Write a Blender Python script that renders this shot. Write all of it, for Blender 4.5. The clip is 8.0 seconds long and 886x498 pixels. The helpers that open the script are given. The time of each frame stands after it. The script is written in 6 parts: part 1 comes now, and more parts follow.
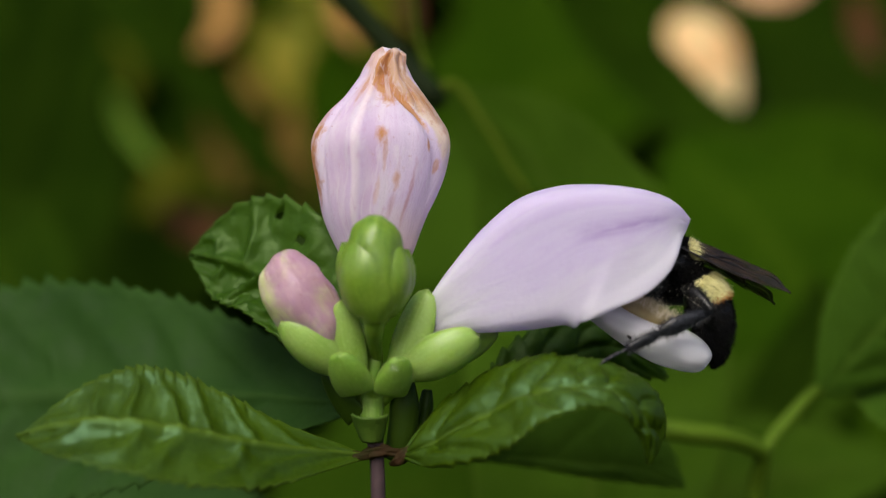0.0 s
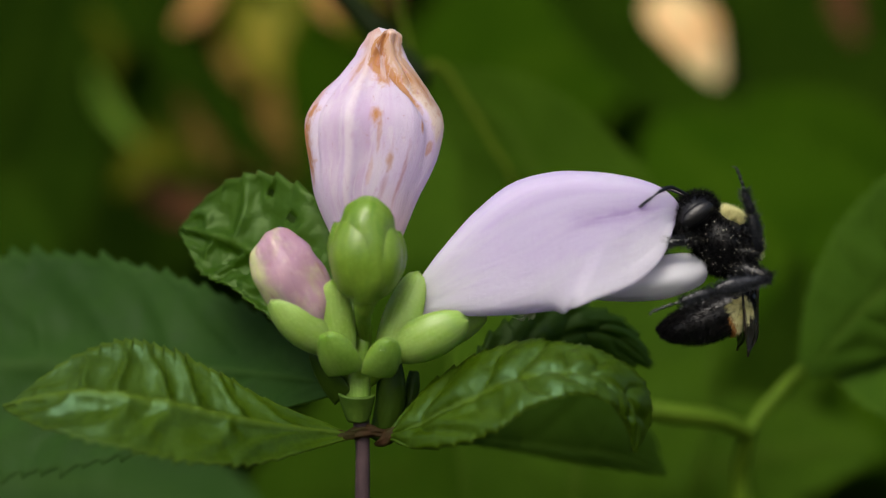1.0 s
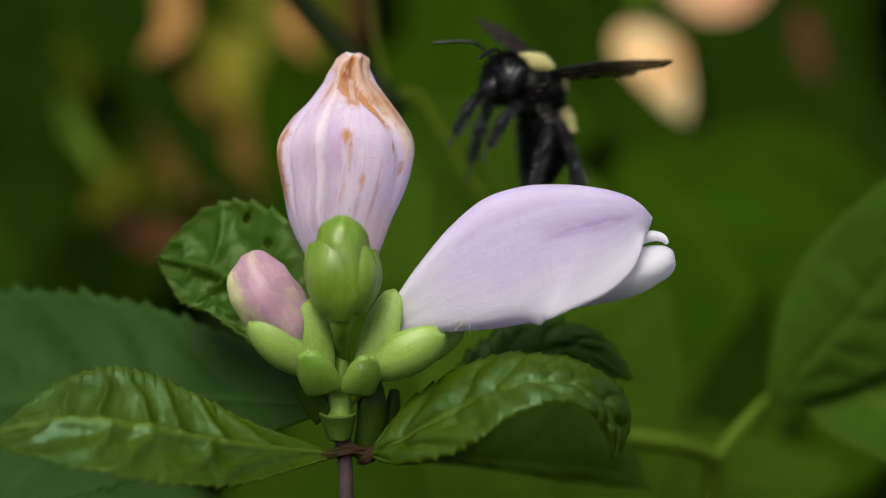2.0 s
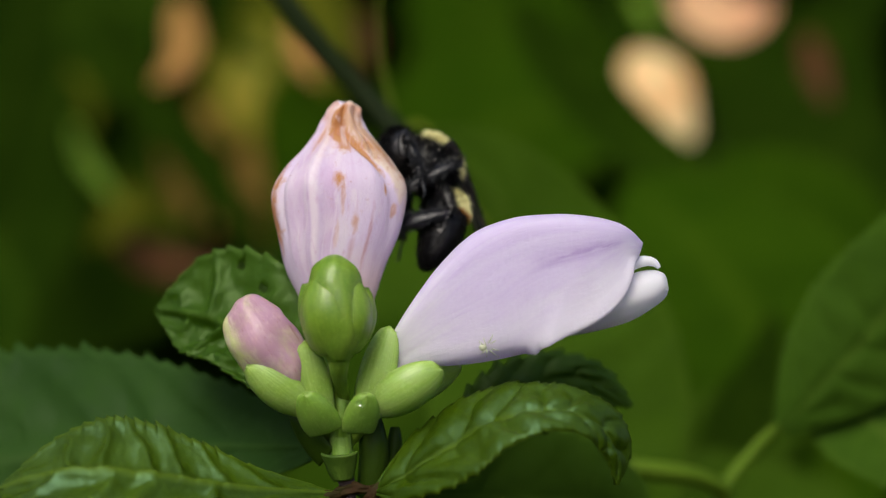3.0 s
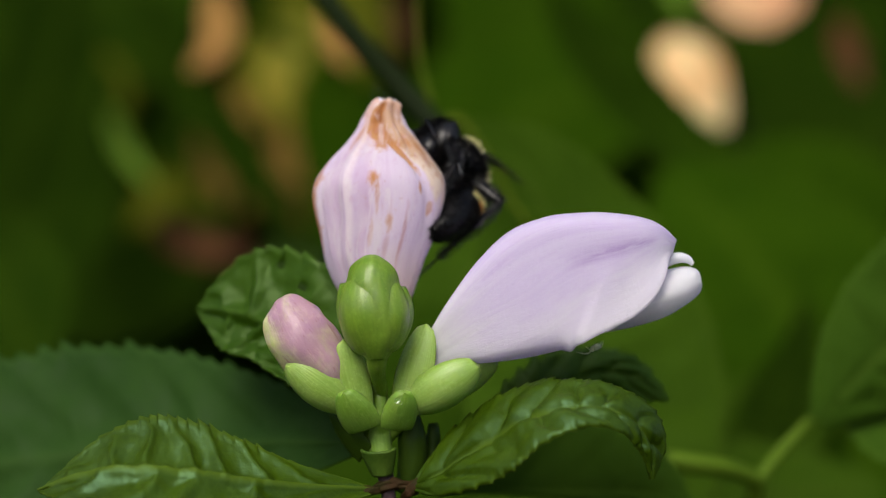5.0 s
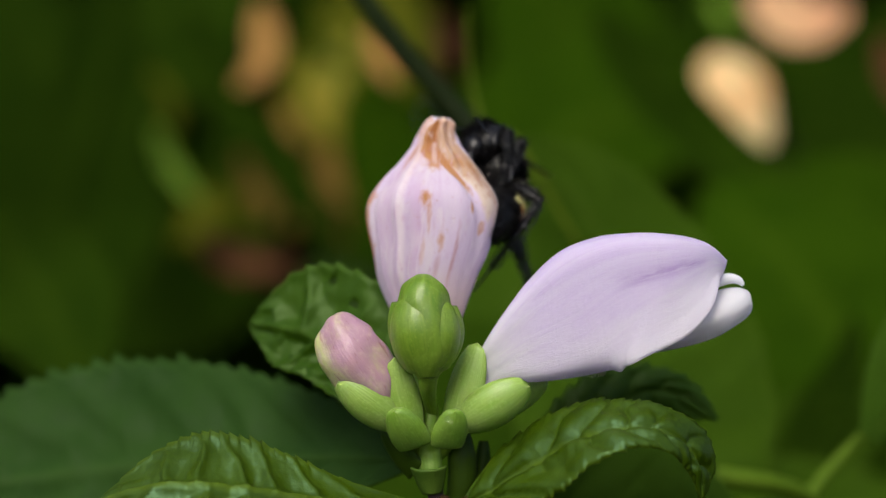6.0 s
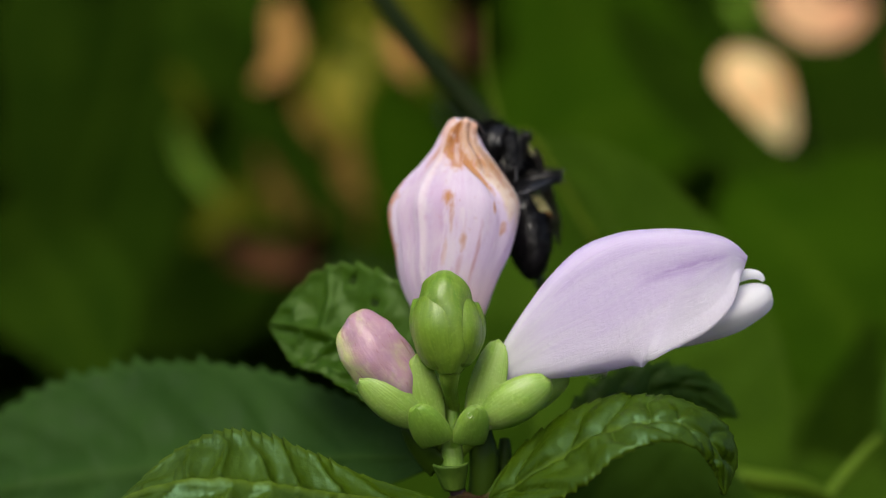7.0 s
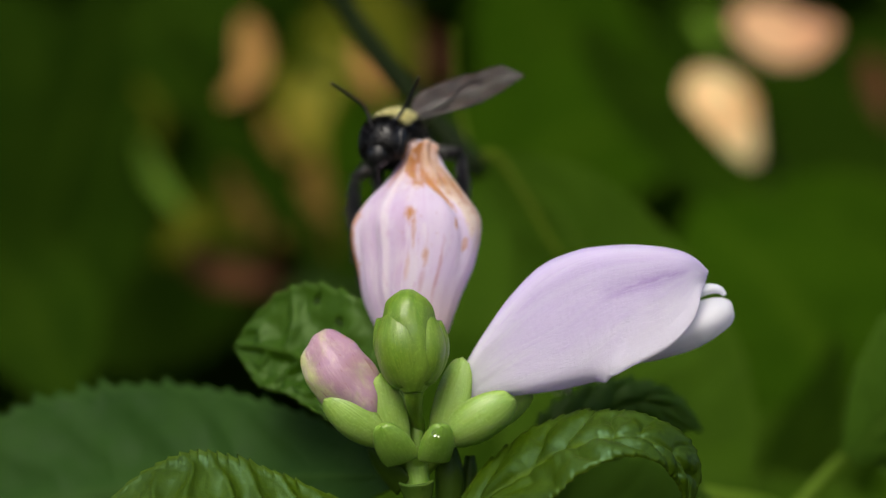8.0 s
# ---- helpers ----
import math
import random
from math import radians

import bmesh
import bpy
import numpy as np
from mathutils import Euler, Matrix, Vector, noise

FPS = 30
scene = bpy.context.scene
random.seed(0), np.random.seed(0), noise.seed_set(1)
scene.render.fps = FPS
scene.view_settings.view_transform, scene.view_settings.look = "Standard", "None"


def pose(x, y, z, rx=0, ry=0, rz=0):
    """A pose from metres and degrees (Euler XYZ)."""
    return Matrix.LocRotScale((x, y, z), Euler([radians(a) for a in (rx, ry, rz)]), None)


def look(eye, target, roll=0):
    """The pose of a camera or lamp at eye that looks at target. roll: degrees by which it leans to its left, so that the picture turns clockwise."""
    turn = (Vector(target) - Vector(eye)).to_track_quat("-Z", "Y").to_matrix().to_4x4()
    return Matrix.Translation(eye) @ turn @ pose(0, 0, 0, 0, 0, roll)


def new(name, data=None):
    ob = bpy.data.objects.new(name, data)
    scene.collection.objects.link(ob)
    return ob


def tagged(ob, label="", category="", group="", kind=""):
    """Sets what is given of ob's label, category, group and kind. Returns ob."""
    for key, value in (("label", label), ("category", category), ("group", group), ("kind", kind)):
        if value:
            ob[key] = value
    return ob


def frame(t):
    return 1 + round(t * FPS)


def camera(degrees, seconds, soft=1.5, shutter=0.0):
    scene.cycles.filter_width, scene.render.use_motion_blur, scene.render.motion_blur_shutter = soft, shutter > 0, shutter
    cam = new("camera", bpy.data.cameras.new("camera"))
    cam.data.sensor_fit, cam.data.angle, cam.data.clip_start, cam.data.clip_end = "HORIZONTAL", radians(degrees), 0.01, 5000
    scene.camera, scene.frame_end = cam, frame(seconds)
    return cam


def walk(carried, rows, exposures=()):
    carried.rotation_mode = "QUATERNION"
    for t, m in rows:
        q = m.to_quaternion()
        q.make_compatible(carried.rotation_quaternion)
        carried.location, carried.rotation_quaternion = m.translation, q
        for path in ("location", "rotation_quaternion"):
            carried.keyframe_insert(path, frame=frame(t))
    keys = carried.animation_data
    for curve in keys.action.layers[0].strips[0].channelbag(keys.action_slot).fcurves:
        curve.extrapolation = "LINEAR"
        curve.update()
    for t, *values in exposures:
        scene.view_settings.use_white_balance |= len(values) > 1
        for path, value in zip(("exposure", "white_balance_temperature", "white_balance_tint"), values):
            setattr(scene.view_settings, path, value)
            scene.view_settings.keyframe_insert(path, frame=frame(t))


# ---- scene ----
import itertools

cam = camera(24, 8.0, soft=1.15, shutter=0.4)
cam.data.dof.use_dof = True
cam.data.dof.focus_distance = 0.2225
cam.data.dof.aperture_fstop = 10.4


def eye_row(t, x, y, z, yaw, tilt, lean):
    """A camera row: millimetres from the first stand, and degrees of turn, tilt and lean."""
    m = Matrix.Rotation(radians(yaw), 4, "Z") @ Matrix.Rotation(radians(tilt), 4, "X") @ Matrix.Rotation(radians(lean), 4, "Y")
    return t, Matrix.Translation((x * 0.001, -0.22 + y * 0.001, z * 0.001)) @ m @ Matrix.Rotation(radians(90), 4, "X")


walk(cam, [eye_row(*row) for row in (
    (0, 0.00, 0.00, 0.00, 0.000, 0.000, 0.000),
    (0.5, -1.39, -0.55, 0.50, -0.270, 0.153, -0.097),
    (1, -1.26, -0.32, 1.39, -0.681, -0.806, 0.041),
    (2.3, -3.43, -2.75, -0.70, -1.919, 0.714, -0.659),
    (2.5, -3.43, -2.75, -0.70, -1.919, 0.869, -0.659),
    (3, -2.64, -3.26, 1.24, -1.492, 0.791, -0.394),
    (3.5, -2.63, -4.23, 1.28, -1.080, 0.567, -0.287),
    (4, -3.19, -4.75, 1.52, -0.970, 0.407, -0.428),
    (5.3, -4.30, -6.66, 4.37, -0.512, 0.002, -0.409),
    (5.5, -4.30, -6.66, 4.37, 0.058, 0.162, -0.409),
    (6, -6.09, -7.91, 3.73, 0.263, 0.538, -0.554),
    (6.5, -6.18, -7.98, 4.14, 0.778, 0.445, -0.613),
    (7, -5.95, -7.90, 4.52, 0.794, 0.372, -0.559),
    (7.5, -6.48, -8.47, 4.63, 0.024, 0.481, -0.800),
    (8, -6.38, -9.01, 4.91, -0.178, 0.800, -0.912)
)])

# ---- light: open shade under a bright, hazy sky ----
world = bpy.data.worlds.new("sky")
scene.world = world
world.use_nodes = True
sky = world.node_tree.nodes.new("ShaderNodeTexSky")
sky.sky_type = "NISHITA"
sky.sun_disc = False
sky.sun_elevation = radians(46.5)
sky.sun_rotation = radians(197.5)
sky.air_density = 0.85
sky.dust_density = 5.0
world.node_tree.links.new(sky.outputs[0], world.node_tree.nodes["Background"].inputs[0])
world.node_tree.nodes["Background"].inputs[1].default_value = 0.115
sun = new("sun", bpy.data.lights.new("sun", "SUN"))
sun.data.energy = 1.5
sun.data.angle = radians(35)
sun.data.color = (1.0, 0.975, 0.90)
sun.matrix_world = look((-0.3, -0.95, 1.05), (0, 0, 0))
scene.view_settings.exposure = 0.54

# ---- materials ----
MM = 0.001


class Graph:
    """A short hand for building a node material."""

    def __init__(self, name, rough=0.5, spec=0.5):
        self.mat = bpy.data.materials.new(name)
        self.mat.use_nodes = True
        self.nt = self.mat.node_tree
        self.bsdf = self.nt.nodes["Principled BSDF"]
        self.bsdf.inputs["Roughness"].default_value = rough
        self.bsdf.inputs["Specular IOR Level"].default_value = spec

    def node(self, kind, **inputs):
        n = self.nt.nodes.new(kind)
        for key, value in inputs.items():
            self.put(n.inputs[key.replace("_", " ")], value)
        return n

    def put(self, socket, value):
        if isinstance(value, bpy.types.NodeSocket):
            self.nt.links.new(value, socket)
        elif isinstance(value, tuple) and len(value) == 3 and socket.type == "RGBA":
            socket.default_value = (*value, 1)
        else:
            socket.default_value = value

    def uv(self, sx, sy, sz=1):
        m = self.node("ShaderNodeMapping", Vector=self.node("ShaderNodeTexCoord").outputs["UV"])
        m.inputs["Scale"].default_value = (sx, sy, sz)
        return m.outputs[0]

    def obj(self, s):
        m = self.node("ShaderNodeMapping", Vector=self.node("ShaderNodeTexCoord").outputs["Object"])
        m.inputs["Scale"].default_value = (s, s, s)
        return m.outputs[0]

    def cloud(self, vec, scale, detail=4.0, rough=0.55, twist=0.0):
        return self.node("ShaderNodeTexNoise", Vector=vec, Scale=scale, Detail=detail, Roughness=rough, Distortion=twist).outputs["Fac"]

    def span(self, fac, a, b, to0=0.0, to1=1.0):
        n = self.node("ShaderNodeMapRange", Value=fac)
        n.interpolation_type = "SMOOTHSTEP"
        for key, value in (("From Min", a), ("From Max", b), ("To Min", to0), ("To Max", to1)):
            n.inputs[key].default_value = value
        return n.outputs[0]

    def calc(self, op, a, b=0.0):
        n = self.nt.nodes.new("ShaderNodeMath")
        n.operation = op
        self.put(n.inputs[0], a)
        self.put(n.inputs[1], b)
        return n.outputs[0]

    def mix(self, fac, a, b):
        n = self.nt.nodes.new("ShaderNodeMix")
        n.data_type = "RGBA"
        self.put(n.inputs[0], fac)
        self.put(n.inputs[6], a)
        self.put(n.inputs[7], b)
        return n.outputs[2]

    def field(self, name):
        n = self.nt.nodes.new("ShaderNodeAttribute")
        n.attribute_name = name
        return n.outputs["Fac"]

    def waxy(self, weight, scale, radius):
        self.bsdf.inputs["Subsurface Weight"].default_value = weight
        self.bsdf.inputs["Subsurface Scale"].default_value = scale
        self.bsdf.inputs["Subsurface Radius"].default_value = radius

    def done(self, colour, bump=None, strength=0.3, distance=0.0002, through_light=0.0, glow=None):
        self.put(self.bsdf.inputs["Base Color"], colour)
        if bump is not None:
            b = self.node("ShaderNodeBump", Height=bump, Strength=strength, Distance=distance)
            self.nt.links.new(b.outputs[0], self.bsdf.inputs["Normal"])
        if through_light:
            t = self.node("ShaderNodeBsdfTranslucent", Color=glow if glow is not None else colour)
            m = self.nt.nodes.new("ShaderNodeMixShader")
            m.inputs[0].default_value = through_light
            self.nt.links.new(self.bsdf.outputs[0], m.inputs[1])
            self.nt.links.new(t.outputs[0], m.inputs[2])
            self.nt.links.new(m.outputs[0], self.nt.nodes["Material Output"].inputs[0])
        return self.mat


def split_uv(g):
    n = g.node("ShaderNodeSeparateXYZ", Vector=g.node("ShaderNodeTexCoord").outputs["UV"])
    return n.outputs[0], n.outputs[1]


def leaf_material(name, dark, light, vein, rough=0.38, spec=0.5, thin=0.25, sheen=(1, 1, 1)):
    g = Graph(name, rough, spec)
    g.bsdf.inputs["Specular Tint"].default_value = (*sheen, 1)
    blotch = g.span(g.cloud(g.obj(1), 90, 5), 0.3, 0.7)
    fine = g.cloud(g.obj(1), 1400, 3)
    c = g.mix(blotch, dark, light)
    c = g.mix(g.span(fine, 0.35, 0.75, 0.0, 0.35), c, light)
    c = g.mix(g.calc("MULTIPLY", g.field("vein"), 0.75), c, vein)
    shift = g.node("ShaderNodeTexNoise", Vector=g.obj(1), Scale=420.0, Detail=2.0)
    small = g.nt.nodes.new("ShaderNodeVectorMath")
    small.operation = "SCALE"
    small.inputs["Scale"].default_value = 0.0009
    g.nt.links.new(shift.outputs["Color"], small.inputs[0])
    wobble = g.nt.nodes.new("ShaderNodeVectorMath")
    wobble.operation = "ADD"
    g.nt.links.new(g.obj(1), wobble.inputs[0])
    g.nt.links.new(small.outputs[0], wobble.inputs[1])
    cells = g.nt.nodes.new("ShaderNodeTexVoronoi")
    cells.feature = "DISTANCE_TO_EDGE"
    cells.inputs["Scale"].default_value = 760.0
    g.nt.links.new(wobble.outputs[0], cells.inputs["Vector"])
    net = g.span(cells.outputs["Distance"], 0.0, 0.32)
    c = g.mix(g.span(cells.outputs["Distance"], 0.0, 0.10, 0.10, 0.0), c, vein)
    h = g.calc("ADD", g.calc("MULTIPLY", net, 0.16), g.calc("ADD", g.calc("MULTIPLY", g.cloud(g.obj(1), 700, 4), 0.5), g.calc("MULTIPLY", fine, 0.4)))
    g.put(g.bsdf.inputs["Roughness"], g.span(g.cloud(g.obj(1), 300, 3), 0.3, 0.7, rough - 0.07, rough + 0.15))
    return g.done(c, h, 0.42, 0.00025, thin)


LEAF = leaf_material("leaf_green", (0.0235, 0.050, 0.0008), (0.041, 0.081, 0.0014), (0.10, 0.165, 0.012), rough=0.37, spec=0.44, sheen=(0.46, 0.92, 0.60))
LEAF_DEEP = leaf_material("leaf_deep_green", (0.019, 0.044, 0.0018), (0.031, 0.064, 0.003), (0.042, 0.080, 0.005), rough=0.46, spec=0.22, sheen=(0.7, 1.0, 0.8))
LEAF_BACK = leaf_material("leaf_dark_green", (0.018, 0.052, 0.0016), (0.030, 0.074, 0.003), (0.042, 0.092, 0.005), rough=0.42, spec=0.26, sheen=(0.7, 1.0, 0.5))
LEAF_TEAL = leaf_material("leaf_blue_green", (0.015, 0.046, 0.0060), (0.022, 0.060, 0.0088), (0.030, 0.072, 0.011), rough=0.6, spec=0.08)
LEAF_FAR = leaf_material("leaf_olive", (0.0148, 0.040, 0.0010), (0.0225, 0.055, 0.0016), (0.034, 0.07, 0.003), rough=0.8, spec=0.01)
# Darker copy of the far leaf green, with shade put into its colour.
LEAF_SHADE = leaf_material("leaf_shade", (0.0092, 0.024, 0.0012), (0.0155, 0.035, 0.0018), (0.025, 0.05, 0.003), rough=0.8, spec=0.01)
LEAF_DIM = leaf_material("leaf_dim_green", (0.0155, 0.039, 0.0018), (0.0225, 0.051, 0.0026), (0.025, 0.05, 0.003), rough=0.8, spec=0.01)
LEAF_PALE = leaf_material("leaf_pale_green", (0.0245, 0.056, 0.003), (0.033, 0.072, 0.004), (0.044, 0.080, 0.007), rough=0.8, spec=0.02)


def petal_material(name, fade=False):
    """Lilac petal: white towards the base, streaked along its length; a faded one browns from its tip."""
    g = Graph(name, 0.55, 0.3)
    u, v = split_uv(g)
    streak = g.cloud(g.uv(1.8, 11), 2.0, 6, 0.62, 1.3)
    broad = g.cloud(g.uv(1.8, 5), 1.6, 3, 0.5, 0.5)
    grain = g.cloud(g.obj(1), 2200, 3)
    lilac = g.mix(g.span(streak, 0.30, 0.74), (0.795, 0.725, 0.91), (0.735, 0.635, 0.87))
    lilac = g.mix(g.span(broad, 0.40, 0.70, 0.0, 0.3), lilac, (0.83, 0.79, 0.93))
    lilac = g.mix(g.span(grain, 0.5, 0.75, 0.0, 0.2), lilac, (0.74, 0.62, 0.85))
    c = g.mix(g.span(g.calc("ADD", u, g.calc("MULTIPLY", streak, 0.16)), 0.12, 0.42), (0.90, 0.92, 0.91), lilac)
    if not fade:
        low = g.calc("ADD", g.calc("ABSOLUTE", g.calc("SUBTRACT", v, 0.5)), g.calc("MULTIPLY", g.calc("SUBTRACT", broad, 0.5), 0.25))
        c = g.mix(g.span(low, 0.22, 0.44, 0.0, 0.75), c, (0.88, 0.87, 0.93))
        line = g.calc("ABSOLUTE", g.calc("SUBTRACT", v, g.calc("ADD", 0.735, g.calc("MULTIPLY", g.cloud(g.uv(3, 0.2), 1.5), 0.04))))
        crease = g.calc("MULTIPLY", g.span(line, 0.0, 0.035, 1.0, 0.0), g.calc("MULTIPLY", g.span(u, 0.48, 0.62), g.span(u, 0.90, 0.74)))
        c = g.mix(g.calc("MULTIPLY", crease, g.span(streak, 0.35, 0.6, 0.3, 0.9)), c, (0.54, 0.40, 0.70))
    if fade:
        wild = g.calc("SUBTRACT", g.cloud(g.uv(26, 52), 1.0, 6, 0.7, 0.5), 0.5)
        loose = g.calc("SUBTRACT", g.cloud(g.uv(9, 15), 1.0, 5, 0.6, 0.8), 0.5)

        def stain(u0, v0, ru, rv, wander=0.9, soft=0.35):
            a = g.calc("DIVIDE", g.calc("SUBTRACT", u, u0), ru)
            b = g.calc("DIVIDE", g.calc("SUBTRACT", v, v0), rv)
            d = g.calc("SQRT", g.calc("ADD", g.calc("MULTIPLY", a, a), g.calc("MULTIPLY", b, b)))
            d = g.calc("ADD", d, g.calc("MULTIPLY", g.calc("ADD", wild, loose), 2.2 * wander))
            return g.span(d, 1.0 - 1.9 * soft, 1.0 + 1.9 * soft, 1.0, 0.0)

        def lay(mask, amount, colour):
            return g.mix(g.calc("MULTIPLY", mask, amount), c, colour)

        c = g.mix(0.70, c, (0.76, 0.65, 0.81))
        c = g.mix(g.span(g.cloud(g.uv(1.2, 26), 2.0, 5, 0.6, 0.6), 0.46, 0.72, 0.0, 0.25), c, (0.58, 0.38, 0.62))
        c = lay(stain(0.48, 0.40, 0.30, 0.035, 0.5, 0.5), 0.55, (0.62, 0.42, 0.66))
        c = lay(stain(0.36, 0.485, 0.26, 0.022, 0.5, 0.6), 0.55, (0.55, 0.34, 0.58))
        c = g.mix(g.span(g.cloud(g.uv(2, 6), 1.8, 3), 0.45, 0.68, 0.0, 0.7), c, (0.82, 0.76, 0.83))
        # Besides the rib's own paleness, this paints in the highlight along the keel.
        keel = g.span(g.calc("ABSOLUTE", g.calc("SUBTRACT", v, 0.447)), 0.003, 0.014, 1.0, 0.0)
        c = lay(keel, 0.6, (0.88, 0.80, 0.84))
        c = lay(stain(0.80, 0.40, 0.10, 0.05, 0.5, 0.6), 0.6, (0.80, 0.64, 0.66))
        # the bleached shoulder beyond the fold, and the browned tip
        rag = g.calc("ADD", wild, loose)
        c = lay(g.span(g.calc("ADD", g.field("bleached"), g.calc("MULTIPLY", rag, 0.6)), 0.25, 0.75), 0.95, (0.80, 0.68, 0.56))
        c = lay(g.calc("MULTIPLY", g.span(g.calc("ADD", g.calc("MULTIPLY", g.field("bleached"), u), g.calc("MULTIPLY", rag, 0.8)), 0.40, 0.64), 1.0), 0.75, (0.60, 0.35, 0.19))
        c = lay(stain(0.86, 0.44, 0.16, 0.06, 0.6, 0.6), 0.75, (0.78, 0.55, 0.46))
        c = lay(g.span(g.calc("ADD", u, g.calc("MULTIPLY", loose, 0.4)), 0.80, 0.97), 0.75, (0.72, 0.46, 0.32))
        c = lay(g.span(g.calc("ADD", g.calc("MULTIPLY", g.field("browned"), 1.9), g.calc("MULTIPLY", rag, 0.9)), 0.28, 0.72), 0.92, (0.56, 0.26, 0.075))
        c = lay(g.span(g.calc("ADD", g.field("browned"), g.calc("MULTIPLY", wild, 0.9)), 0.70, 1.0), 0.6, (0.45, 0.17, 0.04))
        c = lay(stain(0.985, 0.56, 0.03, 0.05, 0.5, 0.4), 0.8, (0.86, 0.72, 0.64))
        for u0, v0, ru, rv, amount in ((0.66, 0.52, 0.045, 0.028, 0.9), (0.645, 0.575, 0.028, 0.02, 0.9), (0.68, 0.62, 0.05, 0.022, 0.8), (0.455, 0.503, 0.026, 0.012, 1.0),
                                       (0.40, 0.512, 0.05, 0.005, 0.45), (0.335, 0.545, 0.028, 0.009, 0.65), (0.43, 0.625, 0.015, 0.005, 0.8), (0.37, 0.66, 0.014, 0.005, 0.7),
                                       (0.62, 0.665, 0.08, 0.014, 0.75), (0.47, 0.305, 0.03, 0.016, 0.8), (0.50, 0.27, 0.16, 0.03, 0.55), (0.38, 0.285, 0.09, 0.030, 0.95),
                                       (0.70, 0.405, 0.06, 0.012, 0.6), (0.30, 0.50, 0.04, 0.006, 0.4)):
            c = lay(stain(u0, v0, ru, rv, 1.1, 0.35), amount, (0.56, 0.25, 0.07))
        c = lay(stain(0.27, 0.59, 0.07, 0.005, 1.2, 0.5), 0.6, (0.46, 0.14, 0.18))
        c = lay(stain(0.25, 0.545, 0.035, 0.007, 1.0, 0.5), 0.4, (0.50, 0.20, 0.24))
        c = lay(g.span(g.calc("ADD", wild, loose), 0.12, 0.26, 0.0, 1.0), g.calc("MULTIPLY", g.span(u, 0.25, 0.7, 0.05, 0.6), g.span(v, 0.42, 0.56, 0.15, 1.0)), (0.50, 0.22, 0.08))
        c = lay(g.span(g.cloud(g.uv(16, 60), 1.0, 6, 0.7, 0.7), 0.52, 0.70), 0.38, (0.60, 0.36, 0.58))
        c = lay(g.span(g.cloud(g.uv(5, 22), 1.3, 4, 0.6, 0.9), 0.52, 0.68), 0.5, (0.86, 0.80, 0.86))
        c = lay(g.span(wild, 0.13, 0.21), 0.6, (0.50, 0.24, 0.30))
        c = lay(g.calc("MULTIPLY", g.span(u, 0.30, 0.12), g.span(v, 0.50, 0.58)), 0.6, (0.72, 0.54, 0.46))
    crepe = g.cloud(g.uv(60, 150), 1.0, 4, 0.6, 0.8)
    h = g.calc("ADD", g.calc("MULTIPLY", streak, 0.7), g.calc("ADD", g.calc("MULTIPLY", crepe, 0.5), g.calc("MULTIPLY", grain, 0.25)))
    if not fade:
        h = g.calc("ADD", h, g.calc("MULTIPLY", g.cloud(g.uv(34, 10), 1.0, 3, 0.5, 1.2), 0.35))
        g.waxy(0.4, 0.002, (1.0, 0.9, 1.0))
    return g.done(c, h, 0.65 if fade else 0.5, 0.0003, 0.42 if fade else 0.5)


PETAL = petal_material("petal_lilac")
PETAL_FADED = petal_material("petal_faded", True)


def bud_material(name, low, high, blush=None):
    g = Graph(name, 0.34, 0.45)
    g.waxy(0.6, 0.0016, (0.8, 1.0, 0.35))
    u, v = split_uv(g)
    streak = g.cloud(g.uv(1.5, 12), 2.0, 4, 0.5, 0.3)
    c = g.mix(g.span(streak, 0.25, 0.80), low, high)
    c = g.mix(g.span(g.cloud(g.obj(1), 260, 4), 0.35, 0.7, 0.0, 0.5), c, high)
    c = g.mix(g.span(g.cloud(g.obj(1), 2600, 3), 0.52, 0.68, 0.0, 0.35), c, tuple(1.25 * k + 0.02 for k in high))
    if blush is not None:
        patch = g.calc("ADD", g.calc("MULTIPLY", g.cloud(g.uv(1.6, 2.5), 1.7, 4, 0.6, 0.6), 0.6), 0.30)
        patch = g.calc("SUBTRACT", patch, g.calc("MULTIPLY", g.span(v, 0.44, 0.30), g.span(u, 0.35, 0.60, 0.05, 0.30)))
        c = g.mix(g.span(patch, 0.42, 0.62), c, blush)
        c = g.mix(g.span(g.cloud(g.uv(2, 9), 1.8, 4), 0.5, 0.7, 0.0, 0.6), c, (0.50, 0.34, 0.42))
        c = g.mix(g.span(g.cloud(g.uv(7, 12), 1.4, 5, 0.65, 0.7), 0.48, 0.66, 0.0, 0.3), c, (0.58, 0.48, 0.42))
        c = g.mix(g.calc("MULTIPLY", g.span(u, 0.86, 0.98), 0.8), c, (0.40, 0.24, 0.13))
        c = g.mix(g.span(g.cloud(g.uv(5, 30), 1.3, 5, 0.6, 0.6), 0.58, 0.68, 0.0, 0.6), c, (0.27, 0.11, 0.14))
    return g.done(c, g.calc("ADD", streak, g.calc("MULTIPLY", g.cloud(g.obj(1), 1600, 3), 0.4)), 0.5 if blush is not None else 0.28, 0.0002, 0.12)


SEPAL = bud_material("sepal_green", (0.205, 0.345, 0.048), (0.29, 0.44, 0.11))
SCALE = bud_material("scale_green", (0.125, 0.245, 0.022), (0.19, 0.32, 0.055))
BUD = bud_material("bud_green", (0.092, 0.190, 0.010), (0.175, 0.285, 0.030))
BUD_PINK = bud_material("bud_pink", (0.42, 0.48, 0.20), (0.50, 0.50, 0.27), (0.39, 0.235, 0.31))


